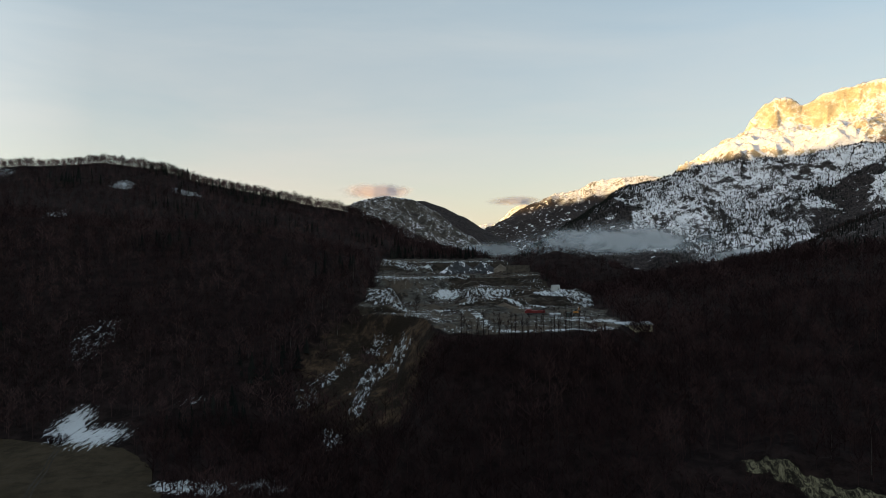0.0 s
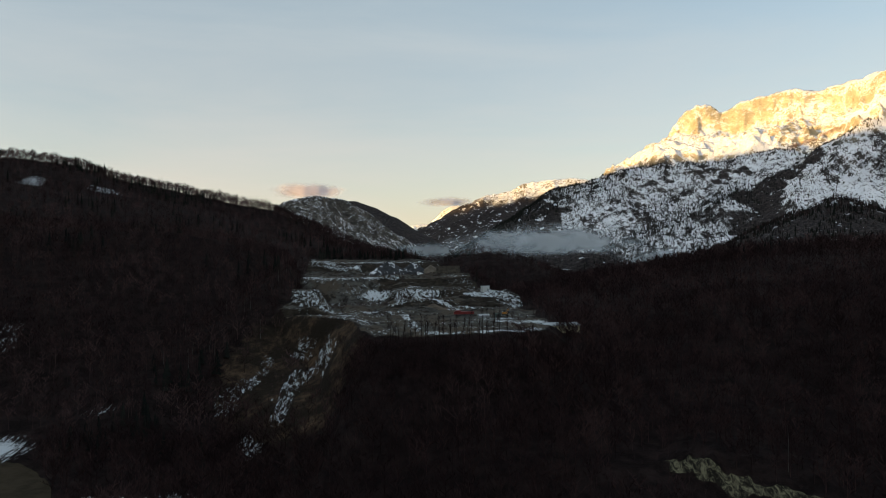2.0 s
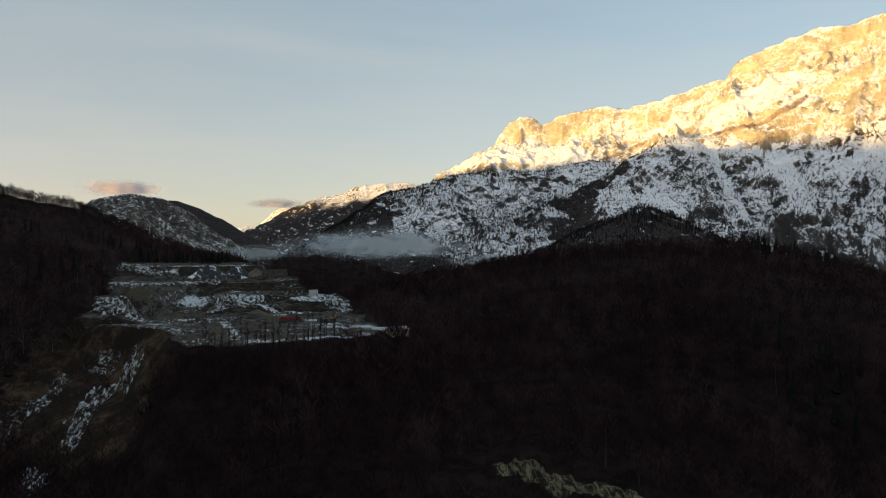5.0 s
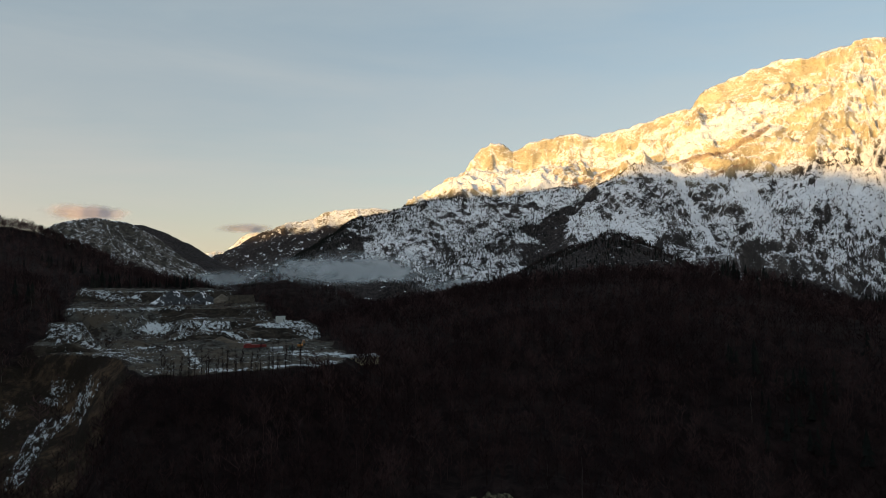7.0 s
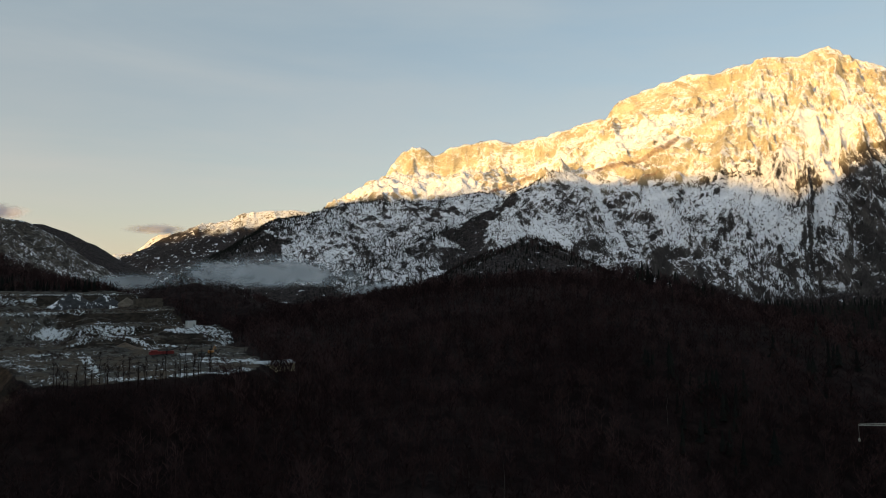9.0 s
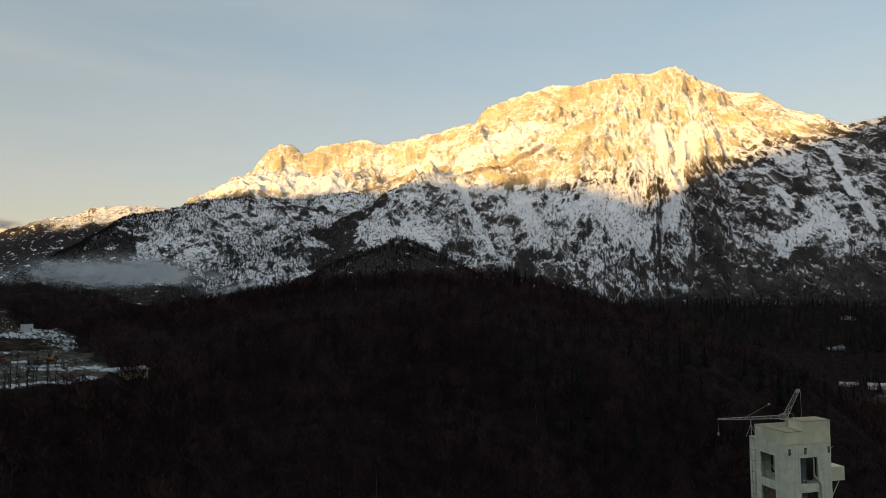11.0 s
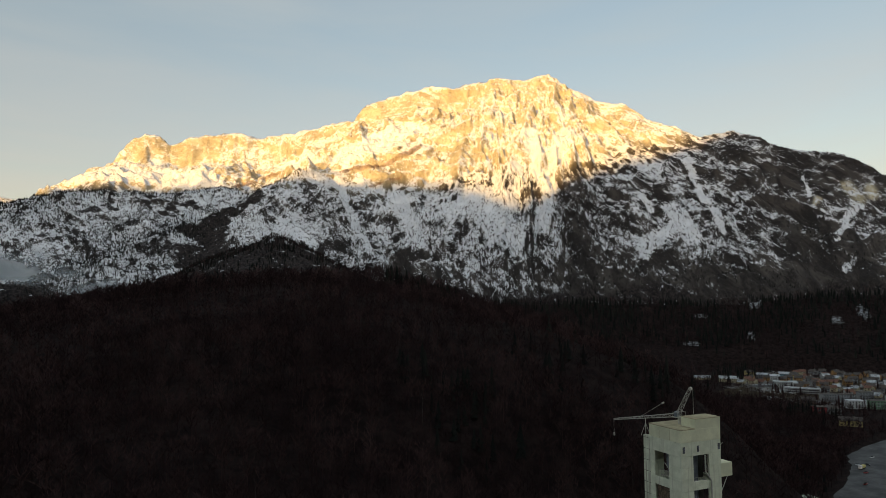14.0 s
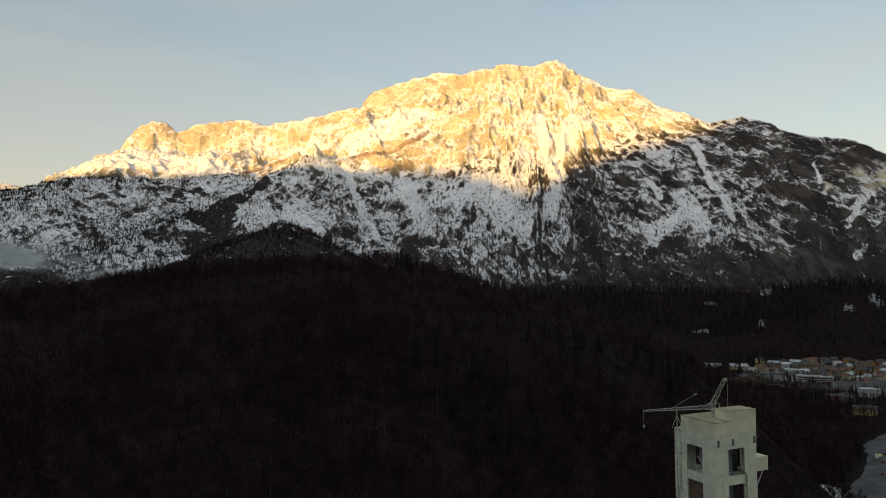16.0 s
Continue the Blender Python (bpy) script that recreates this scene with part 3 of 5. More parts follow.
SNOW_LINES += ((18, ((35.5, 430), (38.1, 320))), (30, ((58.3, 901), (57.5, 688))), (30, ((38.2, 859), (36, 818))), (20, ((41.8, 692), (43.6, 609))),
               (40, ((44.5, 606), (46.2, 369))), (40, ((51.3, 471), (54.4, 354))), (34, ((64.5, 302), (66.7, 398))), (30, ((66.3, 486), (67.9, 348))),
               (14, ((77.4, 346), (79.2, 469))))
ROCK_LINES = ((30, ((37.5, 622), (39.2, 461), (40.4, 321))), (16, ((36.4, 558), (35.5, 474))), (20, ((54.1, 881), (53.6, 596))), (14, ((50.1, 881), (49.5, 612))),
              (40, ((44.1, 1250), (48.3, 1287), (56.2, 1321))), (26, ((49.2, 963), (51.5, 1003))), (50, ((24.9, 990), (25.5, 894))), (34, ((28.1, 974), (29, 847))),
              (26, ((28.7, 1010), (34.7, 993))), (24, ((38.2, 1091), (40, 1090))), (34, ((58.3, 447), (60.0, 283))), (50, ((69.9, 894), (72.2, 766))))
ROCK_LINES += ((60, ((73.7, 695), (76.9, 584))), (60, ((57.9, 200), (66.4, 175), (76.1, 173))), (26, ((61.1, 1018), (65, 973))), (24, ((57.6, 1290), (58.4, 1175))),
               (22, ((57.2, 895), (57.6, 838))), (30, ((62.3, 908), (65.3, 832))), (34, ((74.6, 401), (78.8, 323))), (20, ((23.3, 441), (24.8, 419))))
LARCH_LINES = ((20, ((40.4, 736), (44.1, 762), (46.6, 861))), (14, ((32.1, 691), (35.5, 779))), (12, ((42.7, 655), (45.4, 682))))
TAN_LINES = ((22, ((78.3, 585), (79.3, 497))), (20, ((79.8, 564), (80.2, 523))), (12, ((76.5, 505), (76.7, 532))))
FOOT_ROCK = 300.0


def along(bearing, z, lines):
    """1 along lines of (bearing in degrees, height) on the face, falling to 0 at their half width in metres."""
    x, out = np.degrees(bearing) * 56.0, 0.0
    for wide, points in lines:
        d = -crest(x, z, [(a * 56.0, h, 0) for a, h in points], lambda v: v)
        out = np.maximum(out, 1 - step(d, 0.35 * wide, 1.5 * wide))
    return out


az = np.radians(spread((-20, 3, 0.6), (3, 12, 0.2), (12, 82, 0.095), (82, 100, 0.4)))
far = spread((1560, 2300, 12.0), (2300, 4000, 7.6), (4000, 4300, 12.0), (4300, 4760, 40.0))
A, D = np.meshgrid(az, far)
MX, MY = D * np.sin(A), D * np.cos(A)
MZ = massif_height(MX, MY)
MZ -= 60 * np.clip((1700 - D) / 140, 0, 1)
deg = np.degrees(A)
slide = 0.05 + 0.75 * step(deg, 50, 62)
# ledges and outcrops that stand out of the steep rock
out = 30 * (ridged(A * 3300 + slide * MZ, MZ * 1.25, 105, 4, 131) - 0.5) * step(MZ, 330, 560)
MX, MY = (D - out) * np.sin(A), (D - out) * np.cos(A)
fall = np.clip(MZ, 0, 2000) * 0.75
knee = crest(MX, MY, WOODED_KNEE, lambda d: 0.50 * d)
wood = step(knee + 10 * fbm(MX, MY, 60, 2, 112) - MZ, -22, 0)
wood = np.maximum(wood, 0.74 * step(crest(MX, MY, BUTTRESS[:6], lambda d: 0.66 * d + 0.0) - MZ, -46, -14) * step(fbm(MX, MY, 70, 4, 113), -0.38, -0.05))
wood = np.maximum(wood, 0.62 * step(crest(MX, MY, FRONT_RIDGE, lambda d: 0.62 * d) - MZ, -45, -15) * step(fbm(MX, MY, 50, 3, 114), 0.2, 0.45))
wood = np.maximum(wood, 0.72 * step(crest(MX, MY, FRONT_RIDGE[:8], lambda d: 0.62 * d) - MZ, -60, -20) * step(17.0 - deg + 7 * fbm(MX, MY, 120, 4, 119), 0, 4))
wood = np.maximum(wood, step(235 - 2.2 * deg + 50 * fbm(MX, MY, 140, 4, 120) - MZ, 0, 26) * step(34 - deg, 0, 5))
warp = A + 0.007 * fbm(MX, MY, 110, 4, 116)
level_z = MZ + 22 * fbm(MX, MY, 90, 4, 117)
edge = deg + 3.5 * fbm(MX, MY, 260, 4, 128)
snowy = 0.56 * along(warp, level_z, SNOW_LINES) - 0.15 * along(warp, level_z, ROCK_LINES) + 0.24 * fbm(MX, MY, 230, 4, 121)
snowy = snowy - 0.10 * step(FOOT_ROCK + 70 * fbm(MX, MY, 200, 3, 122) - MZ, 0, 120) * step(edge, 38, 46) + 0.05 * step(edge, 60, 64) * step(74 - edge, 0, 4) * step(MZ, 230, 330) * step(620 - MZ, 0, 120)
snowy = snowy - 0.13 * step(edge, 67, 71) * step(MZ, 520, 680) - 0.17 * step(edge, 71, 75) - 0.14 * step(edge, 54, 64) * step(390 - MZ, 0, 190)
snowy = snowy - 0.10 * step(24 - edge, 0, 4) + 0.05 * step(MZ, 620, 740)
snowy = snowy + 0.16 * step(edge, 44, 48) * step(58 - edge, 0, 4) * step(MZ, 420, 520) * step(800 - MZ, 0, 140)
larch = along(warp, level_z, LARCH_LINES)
# puts the sunlit rock tone above the shade line, bearing by bearing
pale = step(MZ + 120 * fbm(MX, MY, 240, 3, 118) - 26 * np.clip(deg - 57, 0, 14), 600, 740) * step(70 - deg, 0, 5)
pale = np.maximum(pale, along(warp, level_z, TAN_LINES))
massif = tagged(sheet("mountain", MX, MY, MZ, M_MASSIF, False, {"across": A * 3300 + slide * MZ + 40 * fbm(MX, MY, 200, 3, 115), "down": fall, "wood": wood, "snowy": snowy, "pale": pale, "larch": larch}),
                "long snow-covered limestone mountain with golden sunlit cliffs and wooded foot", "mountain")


def mountain(name, line, slope, spacing, width, material, label, seed, rough=22.0):
    """A mountain of its own: a sheet round its crest line, with gullies."""
    xs, ys = [p[0] for p in line], [p[1] for p in line]
    gx, gy = np.meshgrid(np.arange(min(xs) - width, max(xs) + width, spacing), np.arange(min(ys) - width, max(ys) + width, spacing))
    raw = crest(gx, gy, line, lambda d: slope * d)
    top = crest(gx, gy, line, lambda d: 0.0 * d)
    off = np.clip((top - raw) / 60, 0.12, 1)
    z = raw + off * (rough * 2.2 * (ridged(gx, gy, 170, 5, seed) - 0.5) + rough * 0.5 * fbm(gx, gy, 45, 3, seed + 9))
    return tagged(sheet(name, gx, gy, np.maximum(z, -20)[::1], material), label, "mountain")


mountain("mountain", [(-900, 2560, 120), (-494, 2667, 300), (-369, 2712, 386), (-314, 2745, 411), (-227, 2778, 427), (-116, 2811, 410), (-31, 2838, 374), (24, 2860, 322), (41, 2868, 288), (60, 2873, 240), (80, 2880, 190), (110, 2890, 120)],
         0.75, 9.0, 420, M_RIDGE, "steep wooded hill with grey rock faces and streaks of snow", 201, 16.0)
mountain("mountain", [(-500, 3300, 380), (-137, 3310, 455), (-87, 3312, 456), (-12, 3313, 428), (89, 3312, 378), (156, 3318, 334), (196, 3318, 302), (260, 3300, 262), (400, 3290, 160)],
         0.6, 14.0, 420, M_DARKRIDGE, "dark wooded ridge with bare brown woods", 211, 10.0)
mountain("mountain", [(100, 4540, 290), (240, 4470, 360), (337, 4431, 402), (458, 4420, 470), (540, 4410, 522), (581, 4405, 550), (704, 4388, 612), (799, 4371, 612), (854, 4361, 628), (935, 4344, 657), (1071, 4313, 680), (1231, 4270, 690), (1450, 4180, 660)],
         0.7, 11.0, 380, M_FAR, "snowy mountain ridge, its upper slope glowing in the low sun", 221, 24.0)
mountain("mountain", [(150, 4712, 360), (230, 4708, 410), (271, 4706, 428), (307, 4703, 446), (371, 4699, 438), (414, 4695, 474), (457, 4691, 522), (515, 4685, 548), (565, 4680, 560), (640, 4675, 530)],
         0.9, 9.0, 160, M_PEAK, "distant snowy peak glowing in the low sun", 231, 14.0)
# the high range behind the viewer that keeps the valley in its shade
side = Vector((-SUN_SIDE.y, SUN_SIDE.x, 0))
SHADE_RANGE = [tuple(SUN_SIDE * 2100 + side * s + Vector((0, 0, h))) for s, h in
               ((-5200, 600), (-4500, 660), (-4300, 780), (-4096, 815), (-4000, 810), (-3783, 900), (-3375, 1080), (-3000, 1090), (-2500, 1120), (-1950, 1085), (-1700, 1100), (-1520, 1095),
                (-1300, 1060), (-1178, 1030), (-1010, 960), (-872, 895), (-790, 950), (-710, 1045), (-610, 1105), (-532, 1205), (-435, 1330), (-319, 1410), (-150, 1490), (400, 1520), (1800, 1300))]
mountain("mountain", SHADE_RANGE, 0.8, 32.0, 1500, M_RIDGE, "high wooded mountain range that shades the valley", 241, 9.0)


# ---------------------------------------------------------------- woods
def bare_tree(sprays, seed, spread_out=0.30, thin=(0.006, 0.014)):
    """Points and triangles of one leafless tree, 1 m high: trunk, limbs and sprays of twigs."""
    rng = np.random.default_rng(seed)
    v, f = [], []

    def blade(a, b, w):
        a, b = np.array(a), np.array(b)
        s = np.cross(b - a, rng.normal(size=3))
        s = s / (np.linalg.norm(s) + 1e-9) * w
        v.extend([a - s, a + s, b])
        f.append([len(v) - 3, len(v) - 2, len(v) - 1])

    for k in range(3):
        t = 2.1 * k
        v.append(np.array([0.013 * math.cos(t), 0.013 * math.sin(t), -0.05]))
    v.append(np.array([0.01, 0.0, 0.80]))
    f.extend([[0, 1, 3], [1, 2, 3], [2, 0, 3]])
    tips = []
    for k in range(9):
        h, t = 0.32 + 0.055 * k, 2.4 * k + rng.uniform(0, 1)
        reach = spread_out * (1.0 - 0.45 * abs(k - 3) / 6) * rng.uniform(0.7, 1.15)
        tip = [reach * math.cos(t), reach * math.sin(t), min(0.95, h + rng.uniform(0.14, 0.30))]
        blade([0, 0, h], tip, 0.011)
        tips.append((np.array([0, 0, h]), np.array(tip)))
    for k in range(sprays):
        a, b = tips[k % 9]
        p = a + (b - a) * rng.uniform(0.35, 1.0)
        way = rng.normal(size=3) * np.array([1, 1, 0.5]) + np.array([0, 0, 1.25]) + 1.5 * (b - a)
        way = way / np.linalg.norm(way)
        blade(p, p + way * rng.uniform(0.10, 0.24), rng.uniform(*thin))
    return np.array(v), np.array(f)


def spruce_tree(tiers, sides, seed):
    """Points and triangles of one spruce, 1 m high: drooping jagged tiers on a stem."""
    rng = np.random.default_rng(seed)
    v, f = [np.array([0.012, 0, 0]), np.array([-0.012, 0, 0]), np.array([0, 0.012, 0.9])], [[0, 1, 2]]
    for k in range(tiers):
        z = 0.10 + 0.80 * k / tiers
        r = 0.17 * (1 - 0.86 * k / tiers) * rng.uniform(0.85, 1.15)
        c = len(v)
        v.append(np.array([rng.uniform(-0.01, 0.01), 0, min(1.0, z + 1.25 / tiers)]))
        for j in range(sides):
            t = 2 * math.pi * (j + 0.5 * (k % 2)) / sides + rng.uniform(-0.2, 0.2)
            q = r * rng.uniform(0.65, 1.2)
            v.append(np.array([q * math.cos(t), q * math.sin(t), z - 0.03 + rng.uniform(-0.03, 0.02)]))
        f.extend([[c, c + 1 + j, c + 1 + (j + 1) % sides] for j in range(sides)])
    return np.array(v), np.array(f)


def plant(name, shapes, places, heights, material, label, seed):
    """One mesh of many trees of the given shapes, at places (n by 3)."""
    rng = np.random.default_rng(seed)
    which = rng.integers(0, len(shapes), len(places))
    turn = rng.uniform(0, 2 * np.pi, len(places))
    wide = rng.uniform(0.8, 1.25, len(places))
    shade = rng.uniform(0, 1, len(places))
    cos, faces, shades, at = [], [], [], 0
    for k, (v, f) in enumerate(shapes):
        m = which == k
        n = int(m.sum())
        c, s, h = np.cos(turn[m])[:, None], np.sin(turn[m])[:, None], heights[m][:, None]
        w = wide[m][:, None]
        x = (v[None, :, 0] * c - v[None, :, 1] * s) * h * w + places[m, 0:1]
        y = (v[None, :, 0] * s + v[None, :, 1] * c) * h * w + places[m, 1:2]
        z = v[None, :, 2] * h + places[m, 2:3] - 0.3
        cos.append(np.stack([x, y, z], -1).reshape(-1, 3))
        faces.append((f[None] + (np.arange(n) * len(v))[:, None, None]).reshape(-1, 3) + at)
        shades.append(np.repeat(shade[m], len(v)))
        at += n * len(v)
    return tagged(quick_mesh(name, np.concatenate(cos), np.concatenate(faces), material, {"tree": np.concatenate(shades)}), label, "trees", kind="stuff")


def scatter(x0, x1, y0, y1, gap, seed):
    """Jittered plan points about gap metres apart."""
    rng = np.random.default_rng(seed)
    gx, gy = np.meshgrid(np.arange(x0, x1, gap), np.arange(y0, y1, gap))
    gx, gy = gx.ravel() + rng.uniform(-0.45, 0.45, gx.size) * gap, gy.ravel() + rng.uniform(-0.45, 0.45, gy.size) * gap
    return gx, gy


def wooded(x, y):
    """Where trees may stand on the near land, and the height there."""
    z = ground_height(x, y)
    c = ground_cover(x, y, z)
    open_land = np.maximum.reduce([c["grass"] * 1.3, c["gravel"] * 1.4, c["rock"] * 1.0, np.clip(c["snow"] * 1.35 - 0.2, 0, 1), c["soil"] * 0.92])
    luck = np.random.default_rng(7).uniform(0.25, 0.95, x.size)
    return (open_land < luck) & (np.hypot(x - 514, y - 172) > 21) & (np.hypot((x + 158) / 24, (y - 314) / 24) > 1) & ((x < 460) | (yard_edge(x, y) < -4)), z


NEAR_TREES = [bare_tree(62, k, 0.26 + 0.03 * (k % 4), (0.005, 0.012)) for k in range(8)]
FAR_TREES = [bare_tree(29, 40 + k, 0.30 + 0.03 * (k % 3), (0.011, 0.022)) for k in range(6)]
CREST_TREES = [bare_tree(70, 140 + k, 0.32, (0.010, 0.022)) for k in range(5)]
SPRUCES = [spruce_tree(6, 7, 70 + k) for k in range(4)]
SMALL_SPRUCES = [spruce_tree(2, 4, 90 + k) for k in range(4)]


def woods(name, x0, x1, y0, y1, gap, shapes, low, high, seed, label, keep=None, spruces=0.62, bark=M_TREE):
    x, y = scatter(x0, x1, y0, y1, gap, seed)
    if keep is not None:
        m = keep(x, y)
        x, y = x[m], y[m]
    ok, z = wooded(x, y)
    x, y, z = x[ok], y[ok], z[ok]
    h = np.random.default_rng(seed + 1).uniform(low, high, x.size) * (1 + 0.25 * fbm(x, y, 60, 2, seed))
    # only low growth just under the rim of the pit
    left, right = quarry_sides(y)
    rim = (x > left - 14) & (x < right + 6) & (y > 300) & (y < 400) & (z > 92)
    h = np.where(rim, np.minimum(h, np.clip(108 - z, 1.6, 14)), h)
    off, along = rock_line(x, y)
    h = np.where((off > -24) & (off < 4) & (along > -6) & (along < 78), np.minimum(h, 2.6), h)
    # spruces mixed in, in groups
    dark = fbm(x, y, 90, 3, seed + 3) + np.random.default_rng(seed + 4).uniform(-0.3, 0.3, x.size) > spruces
    dark &= ~((x > 55) & (x < 150) & (y > 290) & (y < 430))
    p = np.stack([x, y, z], -1)
    plant(name, shapes, p[~dark], h[~dark], bark, label, seed)
    plant("spruce_wood", SPRUCES, p[dark], h[dark] * 1.12, M_SPRUCE, "dark green spruces standing among bare trees", seed + 5)


BARE = "dense leafless brown wood on a hillside"
woods("near_wood", -180, 330, 120, 420, 4.9, NEAR_TREES, 9, 14, 301, BARE, lambda x, y: (np.hypot(x - 20, y - 40) > 95) & (np.arctan2(x, y) > -0.70) & ((x > -70) | (y < 320)), 0.78)
woods("hill_wood", 60, 860, 120, 640, 6.7, FAR_TREES, 9, 14, 311, BARE, lambda x, y: ((x > 330) | (y > 420)) & (y < 640) & (y > 330 - 0.3 * x), 0.70)
woods("hill_wood", 200, 560, 440, 620, 9.0, CREST_TREES, 12, 17, 315, "tall leafless trees along a wooded hilltop", lambda x, y: away(x, y, RIGHT_HILL[2:], HILL_END[:3]) < 26, 0.30, M_BEECH)
woods("slope_wood", -620, -40, 300, 640, 5.6, FAR_TREES, 9, 14, 321, BARE, lambda x, y: np.arctan2(x, y) > -0.72, 0.62, M_BEECH)
woods("ridge_wood", -820, 60, 640, 1230, 10.3, FAR_TREES, 10, 15, 331, BARE, lambda x, y: np.arctan2(x, y) > -0.72, 0.40, M_BEECH)
woods("ridge_wood", -1000, -60, 850, 1190, 6.6, CREST_TREES, 10, 15, 333, BARE, lambda x, y: (away(x, y, LEFT_CREST) < 22) & (np.arctan2(x, y) > -0.72), 0.62)
woods("ridge_wood", -1000, -60, 850, 1190, 5.0, FAR_TREES[:2], 4, 7, 335, "low leafless thicket along a hill crest", lambda x, y: (away(x, y, LEFT_CREST) < 15) & (np.arctan2(x, y) > -0.72), 0.8)
woods("knoll_wood", -60, 330, 560, 1060, 6.7, FAR_TREES, 7, 12, 341, BARE)
woods("valley_wood", 300, 900, 40, 430, 6.2, FAR_TREES, 9, 14, 345, BARE, lambda x, y: (y < 330 - 0.3 * x) | ((x > 800) & (y > 330)))
woods("valley_wood", 540, 790, 168, 240, 5.0, FAR_TREES, 8, 13, 347, BARE)
woods("valley_wood", 790, 960, 236, 430, 6.0, FAR_TREES, 8, 13, 349, BARE)
woods("foothill_wood", 1250, 1860, 160, 1000, 12.0, FAR_TREES[:3], 12, 18, 353, "leafless wood at the foot of a mountain", spruces=-0.2, keep=lambda x, y: (np.hypot(x, y) < 1900) & (np.hypot(x, y) > 1440) & (x > 1200 + 0.5 * (470 - y)))
woods("foothill_wood", 420, 1650, 420, 1500, 17.5, FAR_TREES, 12, 18, 351, "leafless wood at the foot of a mountain", spruces=0.15, keep=lambda x, y: (np.hypot(x, y) < 1750) & (np.hypot(x, y) > 800))


def mountain_trees(name, count, low, high, seed, label):
    """Spruces dotted over the flanks of the massif, thinning out upwards."""
    rng = np.random.default_rng(seed)
    a, d = np.radians(rng.uniform(4, 84, count)), rng.uniform(1650, 3700, count)
    x, y = d * np.sin(a), d * np.cos(a)
    z = massif_height(x, y)
    e = 6.0
    steep = np.hypot(massif_height(x + e, y) - z, massif_height(x, y + e) - z) / e
    thick = step(760 - z, 0, 420) * (0.10 + 0.90 * step(fbm(x, y, 120, 4, seed + 1), -0.18, 0.2))
    ok = (rng.uniform(0, 1, count) < thick) & (steep < 1.5)
    plant(name, SMALL_SPRUCES, np.stack([x, y, z], -1)[ok], rng.uniform(low, high, int(ok.sum())), M_SPRUCE, label, seed)


mountain_trees("spruce_wood", 50000, 7, 14, 361, "dark spruces scattered over a snowy mountainside")


def crest_trees(name, line, count, wide, low, high, seed, label, shapes=SMALL_SPRUCES, material=M_SPRUCE):
    """Spruces along a crest line and down both of its sides."""
    rng = np.random.default_rng(seed)
    i, t = rng.integers(0, len(line) - 1, count), rng.uniform(0, 1, count)
    p = np.array(line, dtype=float)
    at = p[i] + (p[i + 1] - p[i]) * t[:, None]
    x, y = at[:, 0] + rng.normal(0, wide, count), at[:, 1] + rng.normal(0, wide, count)
    plant(name, shapes, np.stack([x, y, massif_height(x, y)], -1), rng.uniform(low, high, count), material, label, seed)


crest_trees("spruce_wood", FRONT_RIDGE, 2600, 40, 7, 14, 371, "dark spruces along the crest of a snowy ridge")
crest_trees("spruce_wood", FRONT_RIDGE[:8], 3600, 110, 7, 14, 375, "dense dark spruces on the shoulder of a snowy ridge")
crest_trees("spruce_wood", BUTTRESS[:7], 1800, 38, 7, 14, 381, "dark spruces along a snowy rock rib")
crest_trees("spruce_wood", WOODED_KNEE, 500, 60, 12, 19, 391, "dark spruces on a wooded spur")
crest_trees("knee_wood", WOODED_KNEE, 2300, 75, 9, 14, 393, "leafless brown wood on a mountain spur", FAR_TREES[:3], M_TREE)

# low brush on the benches of the pit
x, y = scatter(-70, 125, 345, 870, 3.4, 395)
left, right = quarry_sides(y)
back = pit_way(x, y)
slope = np.abs(quarry_height(x, y + 3) - quarry_height(x, y - 3)) / 6
smooth_face = (x < 14) & (back > 580) & (back < 650)
ok = (x > left) & (x < right) & ~smooth_face & ((slope > 0.16) | (fbm(x, y, 46, 3, 398) > 0.28)) & (back > 372) & (fbm(x, y, 24, 3, 396) > -0.28)
x, y = x[ok], y[ok]
plant("brush", FAR_TREES, np.stack([x, y, ground_height(x, y)], -1), np.random.default_rng(3).uniform(0.9, 3.0, x.size), M_TREE, "low leafless brush on the gravel benches", 397)

# low brush on the brown slope under the headland
x, y = scatter(-95, 20, 310, 470, 2.3, 402)
z = ground_height(x, y)
bare = ground_cover(x, y, z)
ok = (bare["soil"] > 0.25) & (bare["gravel"] < 0.3) & (fbm(x, y, 20, 3, 403) > -0.2)
x, y, z = x[ok], y[ok], z[ok]
plant("brush", FAR_TREES, np.stack([x, y, z], -1), np.random.default_rng(6).uniform(0.8, 3.0, x.size), M_BEECH, "low leafless brush on a brown earth slope", 404)

# thickets on the slope just under the front rim of the pit
x, y = scatter(-22, 104, 300, 346, 2.1, 398)
z = ground_height(x, y)
ok = (z < 107.2) & (z > 90) & (x < 96)
x, y, z = x[ok], y[ok], z[ok]
plant("brush", FAR_TREES, np.stack([x, y, z], -1), np.clip(np.random.default_rng(5).uniform(0.6, 1.0, x.size) * (109 - z), 1.2, 5.0), M_TREE, "dense dark brush under the rim of a gravel pit", 399)


